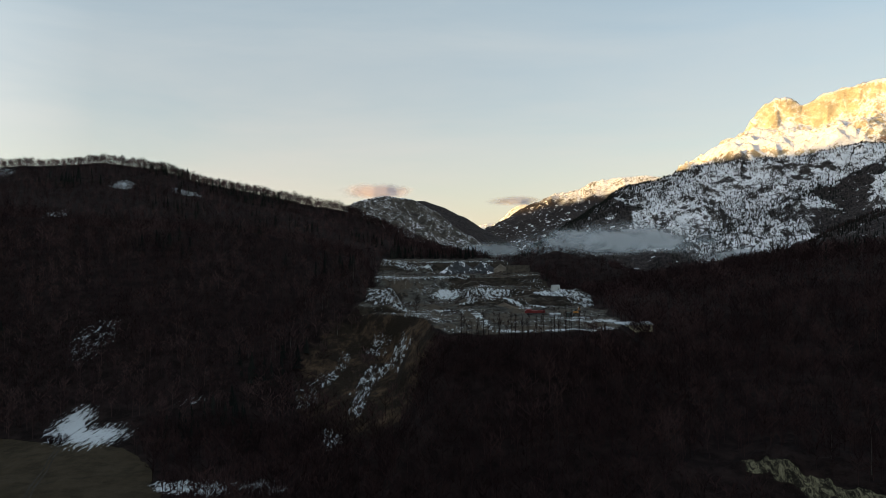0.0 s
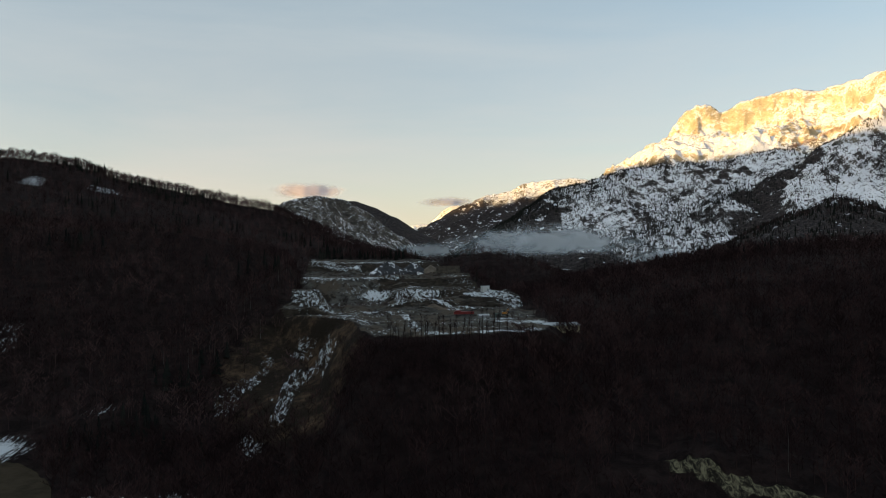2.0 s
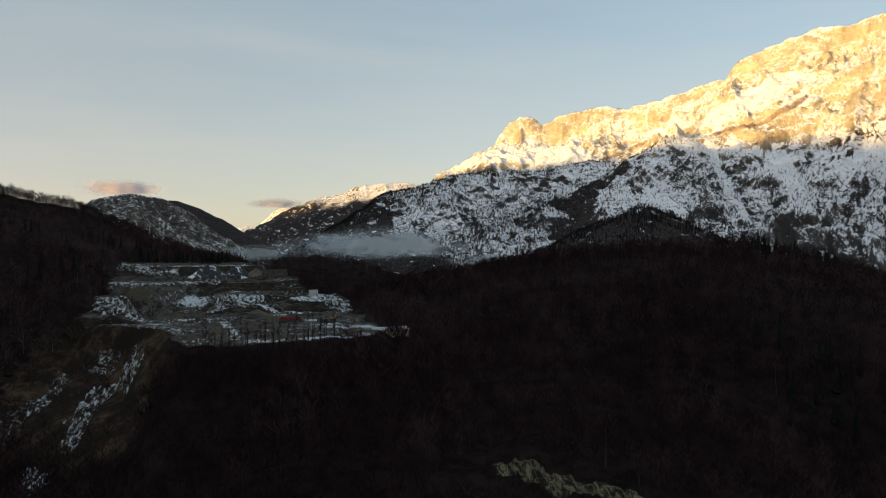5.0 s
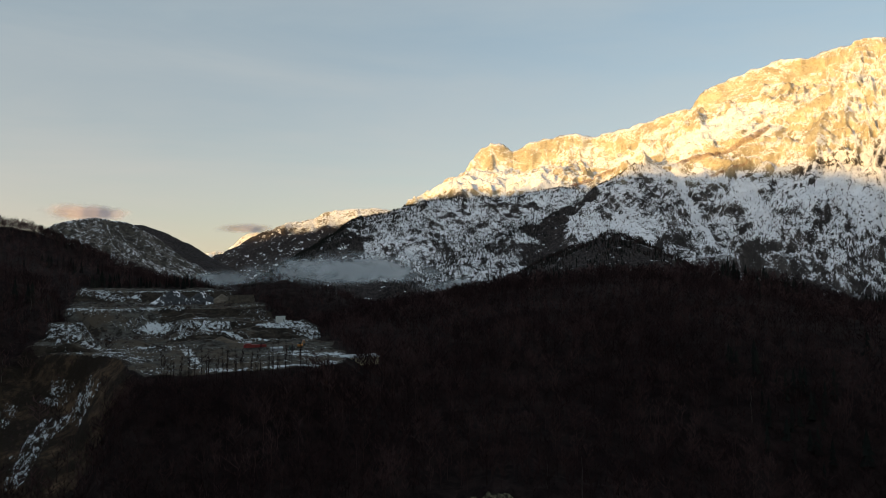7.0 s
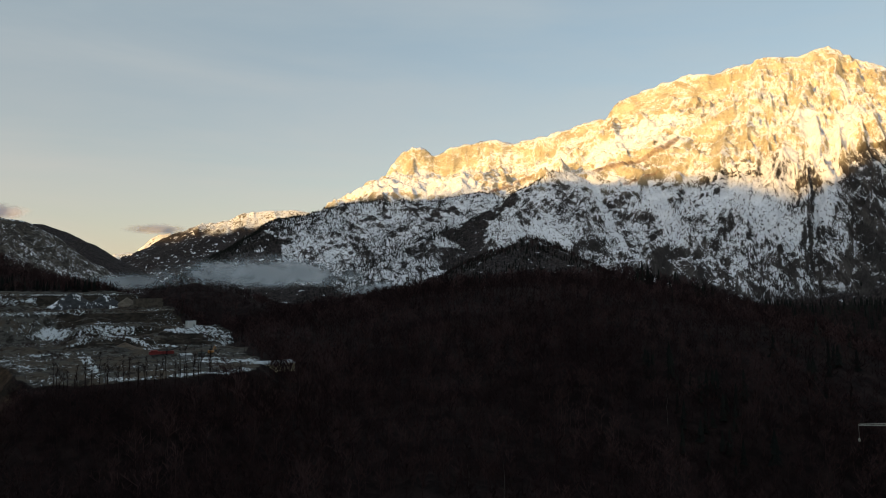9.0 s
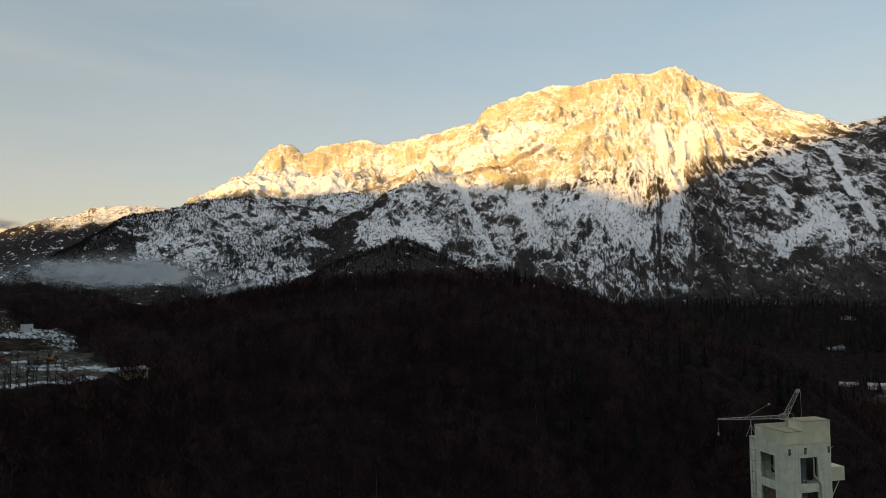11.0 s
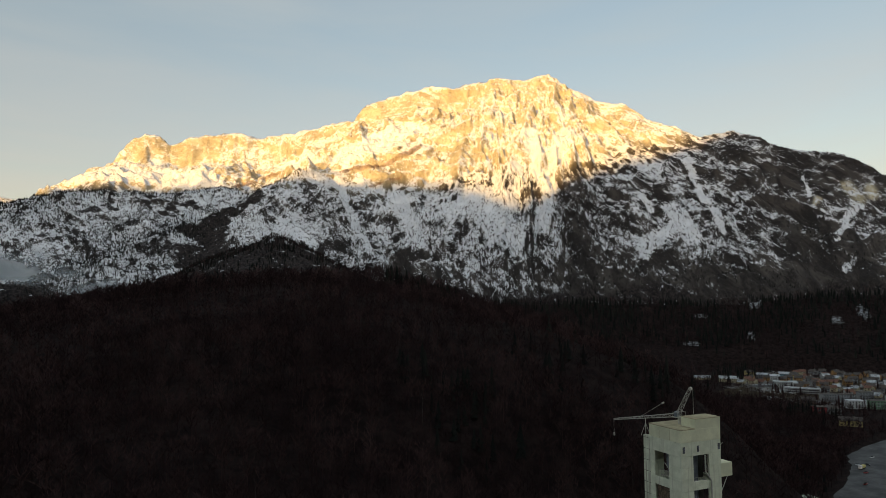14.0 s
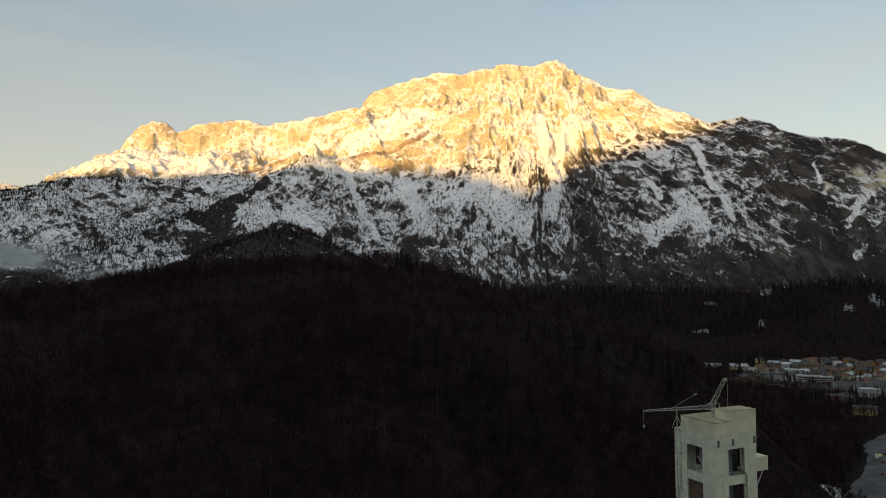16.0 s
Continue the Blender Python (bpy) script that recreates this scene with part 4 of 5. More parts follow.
# ---------------------------------------------------------------- mist and clouds
def mist_material(name, colour, amount, size, rise, ragged=1.5):
    """Soft droplets: a sheet that lets most light through, thick in its middle and frayed by noise."""
    k = Nodes(name, 1.0, spec=0.0)
    tc = k.n.new("ShaderNodeTexCoord").outputs["Generated"]
    sep = k.n.new("ShaderNodeSeparateXYZ")
    k.l.new(tc, sep.inputs[0])
    u, w = k.math("MULTIPLY_ADD", sep.outputs["X"], 2.0, -1.0), k.math("MULTIPLY_ADD", sep.outputs["Z"], 2.0, -0.85)
    out = k.math("SQRT", k.math("ADD", k.math("MULTIPLY", u, u), k.math("MULTIPLY", w, w)))
    puff = k.noise(size, 7, 0.62, (1, 1, rise), warp=0.6)
    out = k.math("ADD", out, k.math("MULTIPLY", k.math("SUBTRACT", puff, 0.5), -ragged))
    rim = k.math("MULTIPLY", k.ramp(sep.outputs["Z"], 0.0, 0.18), k.ramp(sep.outputs["Z"], 0.85, 1.0, 1.0, 0.0))
    alpha = k.math("MULTIPLY", k.math("MULTIPLY", k.ramp(out, 0.15, 0.98, 1.0, 0.0), rim), amount)
    k.put(k.bsdf.inputs["Alpha"], alpha)
    k.put(k.bsdf.inputs["Subsurface Weight"], 0.0)
    return k.done(colour)


def bank(name, a, b, low, high, sheets, gap, material, label, category, seed):
    """A bank of mist between plan points a and b: gently waved, upright, parallel veils."""
    way = Vector((b[0] - a[0], b[1] - a[1], 0))
    out = Vector((way.y, -way.x, 0)).normalized()
    root = tagged(new(name), label, category)
    root.location = ((a[0] + b[0]) / 2, (a[1] + b[1]) / 2, low)
    for k in range(sheets):
        u, w = np.meshgrid(np.linspace(0, 1, 40), np.linspace(0, 1, 8))
        sway = 26 * fbm(u * 900 + 70 * k, w * 200, 260, 2, seed + k) + gap * (k - sheets / 2) - 30 * w
        shift = 40 * (k % 3 - 1)
        x = a[0] + way.x * u + out.x * sway + way.normalized().x * shift
        y = a[1] + way.y * u + out.y * sway + way.normalized().y * shift
        z = low + (high - low) * w * (0.8 + 0.1 * (k % 3))
        veil = sheet("veil", x, y, z, material)
        veil.visible_shadow = False
        veil.parent = root
        veil.matrix_parent_inverse = Matrix.Translation(-Vector(root.location))
    return root


M_MIST = mist_material("mist", (0.44, 0.49, 0.53), 0.62, 0.009, 1.7, 1.9)
M_WISP = mist_material("thin_mist", (0.44, 0.49, 0.53), 0.6, 0.011, 1.5)
M_PINK = mist_material("evening_cloud", (0.66, 0.62, 0.72), 0.75, 0.006, 2.0, 1.1)
# lens cloud coloured dark blue-grey to look shaded, as the sun still reaches it
M_GREY = mist_material("lens_cloud", (0.34, 0.38, 0.52), 0.8, 0.006, 2.4, 0.8)
bank("mist_bank", (190, 2330), (900, 2160), 164, 300, 3, 40, M_MIST, "long low bank of grey mist at the foot of a mountain", "mist", 401)
bank("mist_bank", (40, 2520), (330, 2470), 170, 250, 2, 40, M_WISP, "thin wisps of grey mist in a valley mouth", "mist", 411)
bank("mist_bank", (690, 1910), (960, 1780), 130, 215, 1, 22, M_WISP, "faint shred of mist over a wooded spur", "mist", 421)
bank("cloud", (-680, 4465), (-120, 4515), 575, 720, 2, 20, M_PINK, "small soft pink evening cloud", "cloud", 431)
bank("cloud", (310, 4655), (690, 4610), 535, 635, 2, 12, M_GREY, "flat grey lens-shaped cloud", "cloud", 441)


# ---------------------------------------------------------------- building helpers
def part(name, bm, material, parent, label=""):
    """Links a bmesh as one mesh object under a thing or part."""
    me = bpy.data.meshes.new(name)
    bm.normal_update()
    bm.to_mesh(me)
    bm.free()
    me.materials.append(material)
    ob = new(name, me)
    ob.parent = parent
    return tagged(ob, label) if label else ob


def thing(name, m, label, category, group=""):
    root = new(name)
    root.matrix_world = m
    return tagged(root, label, category, group)


def add_box(bm, x0, x1, y0, y1, z0, z1, bevel=0.0):
    n = bmesh.ops.create_cube(bm, size=1.0)["verts"]
    for v in n:
        v.co = Vector((x0 if v.co.x < 0 else x1, y0 if v.co.y < 0 else y1, z0 if v.co.z < 0 else z1))
    if bevel:
        edges = list({e for v in n for e in v.link_edges})
        bmesh.ops.bevel(bm, geom=edges, offset=bevel, segments=1, affect="EDGES")


def box(x0, x1, y0, y1, z0, z1, bevel=0.0):
    bm = bmesh.new()
    add_box(bm, x0, x1, y0, y1, z0, z1, bevel)
    return bm


def add_bar(bm, a, b, r, sides=4):
    a, b = Vector(a), Vector(b)
    m = Matrix.Translation((a + b) / 2) @ (b - a).to_track_quat("Z", "Y").to_matrix().to_4x4()
    bmesh.ops.create_cone(bm, cap_ends=True, segments=sides, radius1=r, radius2=r, depth=(b - a).length, matrix=m)


def bars(pairs, r, sides=4):
    bm = bmesh.new()
    for a, b in pairs:
        add_bar(bm, a, b, r, sides)
    return bm


# ---------------------------------------------------------------- the plant tower
def concrete_material(name="weathered_concrete", run_from=0.54, run_most=0.6):
    k = Nodes(name, 0.9)
    tone = k.mix(k.ramp(k.noise(0.5, 5, coord="object"), 0.35, 0.65), (0.59, 0.63, 0.49), (0.71, 0.75, 0.60))
    runs = k.ramp(k.noise(1.2, 4, 0.6, (1, 1, 0.06), coord="object"), run_from, run_from + 0.16, 0.0, run_most)
    tone = k.mix(runs, tone, (0.30, 0.28, 0.22))
    tone = k.mix(k.math("MULTIPLY", k.per_object(), 0.22), tone, (0.42, 0.42, 0.36))
    tone = k.mix(k.ramp(k.noise(7.0, 4, coord="object"), 0.55, 0.75, 0.0, 0.4), tone, (0.38, 0.37, 0.31))
    k.bump(k.noise(12.0, 4, coord="object"), 0.3, 0.03)
    return k.done(tone)


M_CONC = concrete_material()
M_STAINED = concrete_material("stained_concrete", 0.46, 0.9)
M_CLAD = plain("cream_cladding", (0.65, 0.66, 0.48), 0.6, 0.0, 0.12, 0.25, "object")
M_ROOFING = plain("roof_felt", (0.38, 0.34, 0.22), 0.9, 0.0, 0.2, 0.4)
M_STEEL = plain("pale_steel", (0.46, 0.45, 0.40), 0.5, 0.2, 0.15, 1.0)
M_DUCT = plain("blue_grey_duct", (0.20, 0.23, 0.27), 0.5, 0.3, 0.2, 0.6)
M_DARK = plain("dark_steel", (0.05, 0.05, 0.05), 0.7, 0.2, 0.2, 1.0)
# dark tone that stands in for the shade inside the open storeys
M_INNER_SHADE = plain("shaded_concrete", (0.10, 0.098, 0.088), 0.95, 0.0, 0.35, 0.5)
M_RUST = plain("rusty_mesh", (0.12, 0.085, 0.06), 0.9, 0.0, 0.45, 1.4)

TOWER = pose(175.0, 117.0, 0.0, 0, 0, -24.7)
W, B = 11.9, 10.3
tower = thing("plant_tower", TOWER, "tall pale concrete industrial tower with open storeys and cream top", "tower")
# shaft below the open storeys
part("wall", box(0.05, W - 0.05, 0.05, B - 0.05, -4, 79.0), M_CONC, tower)
for k in range(3):
    z = 79.0 + 7.8 * k
    part("floor_slab", box(0.3, W - 0.3, 0.3, B - 0.3, z + 0.9, z + 1.2), M_CONC, tower)
    # corner piers of stacked panels, set 2 cm apart
    for j in range(3):
        z0, z1 = z + 2.6 * j + 0.02, z + 2.6 * (j + 1) - 0.02
        for x0, x1, y0, y1 in ((0, 3.6, 0, 0.45), (8.2, W, 0, 0.45), (0, 0.45, 0.46, 4.0), (0, 0.45, 8.7, B),
                               (W - 0.45, W, 0.46, 3.4), (W - 0.45, W, 7.4, B), (0.46, 3.4, B - 0.45, B), (8.4, W - 0.46, B - 0.45, B)):
            part("wall_panel", box(x0, x1, y0, y1, z0, z1, 0.03), M_CONC, tower)
    for x0, x1, y0, y1 in ((3.6, 8.2, 0.03, 0.42), (0.03, 0.42, 4.0, 8.7), (W - 0.42, W - 0.03, 3.4, 7.4), (3.4, 8.4, B - 0.42, B - 0.03)):
        part("spandrel", box(x0, x1, y0, y1, z + 0.1, z + 2.0, 0.03), M_CONC, tower)
    # added core: blocks light through the storey and is coloured dark as shade
    part("shade_wall", box(5.15, 11.2, 4.95, 9.7, z + 1.2, z + 7.8), M_INNER_SHADE, tower, "dark inner wall added to shade the open storeys")
    # plant inside: ducts, a cyclone, railings
    part("duct", bars([((6.6, 3.6, z + 1.2), (6.6, 3.6, z + 7.7))], 1.25, 16), M_DUCT, tower, "blue-grey round duct")
    part("duct", bars([((2.6, 6.6, z + 3.8), (2.6, 6.6, z + 7.7)), ((2.6, 6.6, z + 3.8), (4.4, 5.2, z + 1.2))], 0.7, 12), M_DUCT, tower, "blue-grey round duct")
    part("railing", bars([((0.8, y, z + 1.2), (0.8, y, z + 3.6)) for y in (4.3, 5.3, 6.3, 7.3)] + [((0.8, 4.2, z + h), (0.8, 7.6, z + h)) for h in (2.4, 3.6)]
                         + [((0.8, 4.3, z + 3.6), (0.8, 6.3, z + 5.4)), ((0.8, 7.4, z + 1.4), (0.8, 5.6, z + 3.6))], 0.085), M_STEEL, tower, "white steel railing and stair")
    part("railing", bars([((x, 0.8, z + 1.2), (x, 0.8, z + 2.6)) for x in (3.8, 4.9, 6.0, 7.1, 8.0)] + [((3.7, 0.8, z + h), (8.1, 0.8, z + h)) for h in (2.0, 2.6)], 0.05), M_STEEL, tower)
part("screen", box(0.5, 0.56, 4.2, 8.5, 90.4, 95.0), M_RUST, tower, "rust-stained mesh behind the opening")
part("band", box(-0.03, W + 0.03, -0.03, B + 0.03, 102.42, 105.45, 0.04), M_CONC, tower)
part("cap", box(-0.05, W + 0.05, -0.05, B + 0.05, 105.5, 108.3, 0.05), M_CLAD, tower, "cream sheet-metal cladding")
part("cap_roof", box(-0.12, 4.42, -0.12, B + 0.12, 108.3, 108.48, 0.03), M_ROOFING, tower, "brownish flat roof")
part("cap_roof", box(4.43, W + 0.12, 4.66, B + 0.12, 108.3, 108.48, 0.03), M_ROOFING, tower, "brownish flat roof")
part("penthouse", box(4.5, W + 0.05, -0.05, 4.5, 108.302, 110.5, 0.02), M_CLAD, tower, "cream sheet-metal cladding")
part("penthouse_roof", box(4.42, W + 0.13, -0.13, 4.58, 110.5, 110.62, 0.03), M_ROOFING, tower)
for y in (3.4, 6.8):
    part("seam", box(-0.075, -0.045, y, y + 0.08, 105.6, 108.2), M_ROOFING, tower)
for x in (0.5, 4.7, 11.0):
    grille = part("vent_grille", box(x, x + 0.62, -0.10, -0.02, 103.2, 104.6, 0.01), M_DARK, tower, "dark louvred vent")
    for j in range(5):
        part("slat", box(x + 0.05, x + 0.57, -0.14, -0.09, 103.32 + 0.25 * j, 103.42 + 0.25 * j), M_DUCT, grille)
# stair shaft at the side, stained, with its top plate
part("stair_shaft", box(0.2, 4.2, B, B + 2.5, -4, 105.3, 0.05), M_STAINED, tower, "rust-streaked concrete stair shaft")
for j in range(9):
    part("joint", box(0.14, 0.21, B + 0.05, B + 2.45, 84.0 + 2.6 * j, 84.07 + 2.6 * j), M_DARK, tower)
# box bracket with its brace
bracket = part("bracket_box", box(W, W + 4.1, 0.6, 4.2, 96.6, 99.7, 0.06), M_CLAD, tower, "cream box bay on a brace")
part("brace", bars([((W, 1.0, 91.8), (W + 2.9, 1.0, 96.6)), ((W, 3.8, 91.8), (W + 2.9, 3.8, 96.6))], 0.14), M_STEEL, bracket)
part("lamp_arm", bars([((W, 0.2, 103.9), (W + 0.9, 0.2, 104.6))], 0.06), M_STEEL, tower)
# white pipe down the face
part("pipe", bars([((6.9, -0.25, 102.3), (6.9, -0.25, 98.6)), ((6.9, -0.25, 98.6), (8.6, -0.25, 96.4)), ((8.6, -0.25, 96.4), (8.6, -0.25, 79.0))], 0.17, 8), M_STEEL, tower, "white downpipe")
part("pipe", bars([((8.0, -0.2, 102.2), (8.0, -0.2, 96.8))], 0.09, 6), M_STEEL, tower)

# ---------------------------------------------------------------- roof crane
crane = thing("roof_crane", pose(182.2, 119.9, 108.48), "small pale lattice derrick crane on a tower roof", "crane")
C0 = Vector((182.2, 119.9, 108.48))


def lattice(a, b, wide_a, wide_b, bays, r):
    """Four chords with zigzag bracing from a to b."""
    a, b = Vector(a) - C0, Vector(b) - C0
    way = (b - a).normalized()
    side = way.cross(Vector((0, 0, 1))).normalized()
    up = side.cross(way)
    ring = []
    for k in range(bays + 1):
        t = k / bays
        w = (wide_a + (wide_b - wide_a) * t) / 2
        c = a + (b - a) * t
        ring.append([c + side * w * i + up * w * j for i, j in ((-1, -1), (1, -1), (1, 1), (-1, 1))])
    pairs = []
    for p, q in zip(ring, ring[1:]):
        pairs += [(p[i], q[i]) for i in range(4)] + [(p[i], q[(i + 1) % 4]) for i in range(4)]
    for p in ring:
        pairs += [(p[i], p[(i + 1) % 4]) for i in range(4)]
    return bars(pairs, r)


part("jib", lattice((182.1, 120.3, 110.6), (176.15, 133.9, 109.0), 0.80, 0.30, 11, 0.034), M_STEEL, crane, "pale lattice jib")
part("mast", lattice((182.1, 120.4, 110.6), (183.0, 117.6, 116.9), 1.05, 0.70, 5, 0.042), M_STEEL, crane, "pale lattice mast")
part("slew_base", bars([((0, 0, -0.1), (0, 0, 1.5))], 0.55, 12), M_STEEL, crane)
part("platform", box(-1.1, 1.1, -0.9, 1.3, 1.5, 1.75, 0.04), M_STEEL, crane)
part("winch", box(-0.9, 0.2, 0.2, 1.2, 1.75, 2.9, 0.1), M_DUCT, crane)
for x in (-1.1, 1.1):
    part("railing", bars([((x, y, 1.75), (x, y, 2.8)) for y in (-0.9, 0.2, 1.3)] + [((x, -0.9, 2.8), (x, 1.3, 2.8))], 0.045), M_STEEL, crane)
part("head_sheave", bars([((0.4, -2.3, 8.35), (1.2, -2.3, 8.35))], 0.4, 12), M_STEEL, crane)
part("boom_pole", bars([(Vector((178.6, 128.6, 109.6)) - C0, Vector((180.7, 123.4, 113.3)) - C0)], 0.035, 6), M_STEEL, crane, "thin raised steel pole")
part("pole_head", bars([(Vector((180.6, 123.6, 113.2)) - C0, Vector((180.9, 123.2, 113.4)) - C0)], 0.22, 8), M_STEEL, crane)
part("hoist_rope", bars([(Vector((176.15, 133.9, 108.9)) - C0, Vector((176.15, 133.9, 105.8)) - C0)], 0.035), M_STEEL, crane)
part("stay_rope", bars([(Vector((183.5, 117.2, 116.8)) - C0, Vector((183.5, 117.2, 110.9)) - C0)], 0.035), M_STEEL, crane)
part("hook_block", box(-6.25, -5.85, 13.8, 14.2, -3.4, -2.65, 0.1), M_STEEL, crane, "white hook block")
post = thing("jib_rest", pose(179.6, 127.4, 105.3), "steel post with stays that carries the resting jib", "post")
part("post", bars([((0, 0, 0), (0, 0, 4.2))], 0.11, 6), M_STEEL, post)
part("stay", bars([((-0.5, 1.0, 0), (0, 0, 3.0))], 0.06), M_STEEL, post)
part("stay", bars([((0.6, -0.9, 0), (0, 0, 3.0))], 0.06), M_STEEL, post)


# ---------------------------------------------------------------- the town in the valley
M_ROOF_DARK = plain("dark_roof_tiles", (0.075, 0.065, 0.06), 0.8, 0.0, 0.3, 0.5)
M_ROOF_RED = plain("brown_roof_tiles", (0.15, 0.075, 0.055), 0.8, 0.0, 0.3, 0.5)
M_ROOF_SNOW = plain("snowy_roof", (0.40, 0.44, 0.47), 0.8, 0.0, 0.35, 0.15)
M_GLASS = plain("dark_window_glass", (0.03, 0.035, 0.04), 0.15, 0.0, 0.1, 1.0)
M_WIN_LIT = bpy.data.materials.new("lit_window")
M_WIN_LIT.use_nodes = True
M_WIN_LIT.node_tree.nodes["Principled BSDF"].inputs["Emission Color"].default_value = (1.0, 0.75, 0.40, 1)
M_WIN_LIT.node_tree.nodes["Principled BSDF"].inputs["Emission Strength"].default_value = 0.6
PLASTER = {n: plain(n + "_plaster", c, 0.85, 0.0, 0.12, 0.4) for n, c in
           (("white", (0.40, 0.41, 0.41)), ("cream", (0.42, 0.37, 0.25)), ("yellow", (0.58, 0.48, 0.20)), ("blue", (0.17, 0.31, 0.38)),
            ("orange", (0.34, 0.19, 0.08)), ("grey", (0.22, 0.23, 0.24)), ("green", (0.16, 0.26, 0.18)), ("red", (0.28, 0.05, 0.055)), ("brown", (0.12, 0.08, 0.06)))}


def gable(w, d, eave, rise, over, thick):
    """A pitched roof of two slabs with its ridge along x."""
    bm = bmesh.new()
    for s in (-1, 1):
        a = [(-w / 2 - over, s * (d / 2 + over), eave - rise * over / (d / 2)), (w / 2 + over, s * (d / 2 + over), eave - rise * over / (d / 2)), (w / 2 + over, 0, eave + rise), (-w / 2 - over, 0, eave + rise)]
        lo = [bm.verts.new(p) for p in a]
        hi = [bm.verts.new((p[0], p[1], p[2] + thick)) for p in a]
        bm.faces.new(lo[::-1])
        bm.faces.new(hi)
        for i in range(4):
            bm.faces.new((lo[i], lo[(i + 1) % 4], hi[(i + 1) % 4], hi[i]))
    bmesh.ops.recalc_face_normals(bm, faces=bm.faces)
    return bm


def body(w, d, eave, rise):
    """Walls with their gable ends, as one solid."""
    bm = bmesh.new()
    ring = [(-w / 2, -d / 2), (w / 2, -d / 2), (w / 2, d / 2), (-w / 2, d / 2)]
    lo, hi = [bm.verts.new((x, y, -1.5)) for x, y in ring], [bm.verts.new((x, y, eave)) for x, y in ring]
    t0, t1 = bm.verts.new((-w / 2, 0, eave + rise)), bm.verts.new((w / 2, 0, eave + rise))
    bm.faces.new(lo[::-1])
    bm.faces.new((lo[0], lo[1], hi[1], hi[0]))
    bm.faces.new((lo[2], lo[3], hi[3], hi[2]))
    bm.faces.new((lo[1], lo[2], hi[2], t1, hi[1]))
    bm.faces.new((lo[3], lo[0], hi[0], t0, hi[3]))
    bm.faces.new((hi[0], hi[1], t1, t0))
    bm.faces.new((hi[2], hi[3], t0, t1))
    return bm


def house(m, w, d, storeys, wall, roof, label, rise=2.4, lit=(), name="house", group="houses of the town", category="house", cols=None):
    eave = 2.8 * storeys + 0.4
    root = thing(name, m, label, category, group)
    part("wall", body(w, d, eave, rise), wall, root)
    part("roof", gable(w, d, eave, rise, 0.7, 0.25), roof, root)
    part("chimney", box(w * 0.15, w * 0.15 + 0.8, 0.6, 1.4, eave + rise * 0.5, eave + rise + 1.1, 0.05), PLASTER["grey"], root)
    n = cols or max(2, int(w / 3.2))
    for k in range(storeys):
        for j in range(n):
            x = -w / 2 + w * (j + 0.5) / n
            lighted = (k * n + j) in lit
            win = part("window", box(x - 0.65, x + 0.65, -d / 2 - 0.06, -d / 2 + 0.02, 1.0 + 2.8 * k, 2.4 + 2.8 * k), M_WIN_LIT if lighted else M_GLASS, root)
            part("sill", box(x - 0.75, x + 0.75, -d / 2 - 0.16, -d / 2 - 0.06, 0.88 + 2.8 * k, 0.99 + 2.8 * k), PLASTER["white"], win)
    for y in (-d / 4, d / 4):
        for k in range(storeys):
            part("window", box(w / 2 - 0.02, w / 2 + 0.06, y - 0.6, y + 0.6, 1.0 + 2.8 * k, 2.4 + 2.8 * k), M_GLASS, root)
            part("window", box(-w / 2 - 0.06, -w / 2 + 0.02, y - 0.6, y + 0.6, 1.0 + 2.8 * k, 2.4 + 2.8 * k), M_GLASS, root)
    return root


def level(x, y):
    return float(ground_height(np.array([float(x)]), np.array([float(y)]))[0])


def facing(x, y, turn=0.0):
    """A pose at a plan point of the valley, its front towards the open valley side."""
    return pose(x, y, level(x, y), 0, 0, math.degrees(math.atan2(y - 60, x - 22)) - 90 + turn)


def flat_block(m, w, d, storeys, wall, label, cols, name="apartment_block", group="", band=False, lit=(), snowy=True, category="building"):
    h = 3.0 * storeys + 0.4
    root = thing(name, m, label, category, group)
    part("wall", box(-w / 2, w / 2, -d / 2, d / 2, -1.5, h), wall, root)
    part("roof", box(-w / 2 - 0.3, w / 2 + 0.3, -d / 2 - 0.3, d / 2 + 0.3, h, h + 0.45, 0.05), M_ROOF_SNOW if snowy else M_ROOF_DARK, root)
    for k in range(storeys):
        if band:
            part("window_band", box(-w / 2 + 0.8, w / 2 - 0.8, -d / 2 - 0.05, -d / 2 + 0.02, 1.1 + 3.0 * k, 2.4 + 3.0 * k), M_GLASS, root)
            for j in range(cols):
                x = -w / 2 + 0.8 + (w - 1.6) * j / cols
                part("mullion", box(x - 0.08, x + 0.08, -d / 2 - 0.11, -d / 2 - 0.05, 1.1 + 3.0 * k, 2.4 + 3.0 * k), wall, root)
            continue
        for j in range(cols):
            x = -w / 2 + w * (j + 0.5) / cols
            part("window", box(x - 0.7, x + 0.7, -d / 2 - 0.05, -d / 2 + 0.02, 1.0 + 3.0 * k, 2.4 + 3.0 * k), M_WIN_LIT if (k * cols + j) in lit else M_GLASS, root)
            if j % 2 == 0 and k:
                part("balcony", box(x - 1.5, x + 1.5, -d / 2 - 1.3, -d / 2 - 0.06, 0.1 + 3.0 * k, 1.0 + 3.0 * k, 0.04), PLASTER["grey"], root)
    return root


G = "houses of the town"
house(facing(1146, 482, 4), 24, 11, 1, PLASTER["cream"], M_ROOF_SNOW, "long low cream house under a snow-covered roof", 3.0)
house(facing(1138, 438, 6), 27, 12, 2, PLASTER["cream"], M_ROOF_SNOW, "long cream house under a snow-covered roof", 3.2, (2,))
house(facing(1245, 441, 30), 12, 10, 2, PLASTER["yellow"], M_ROOF_DARK, "small yellow house with a dark roof")
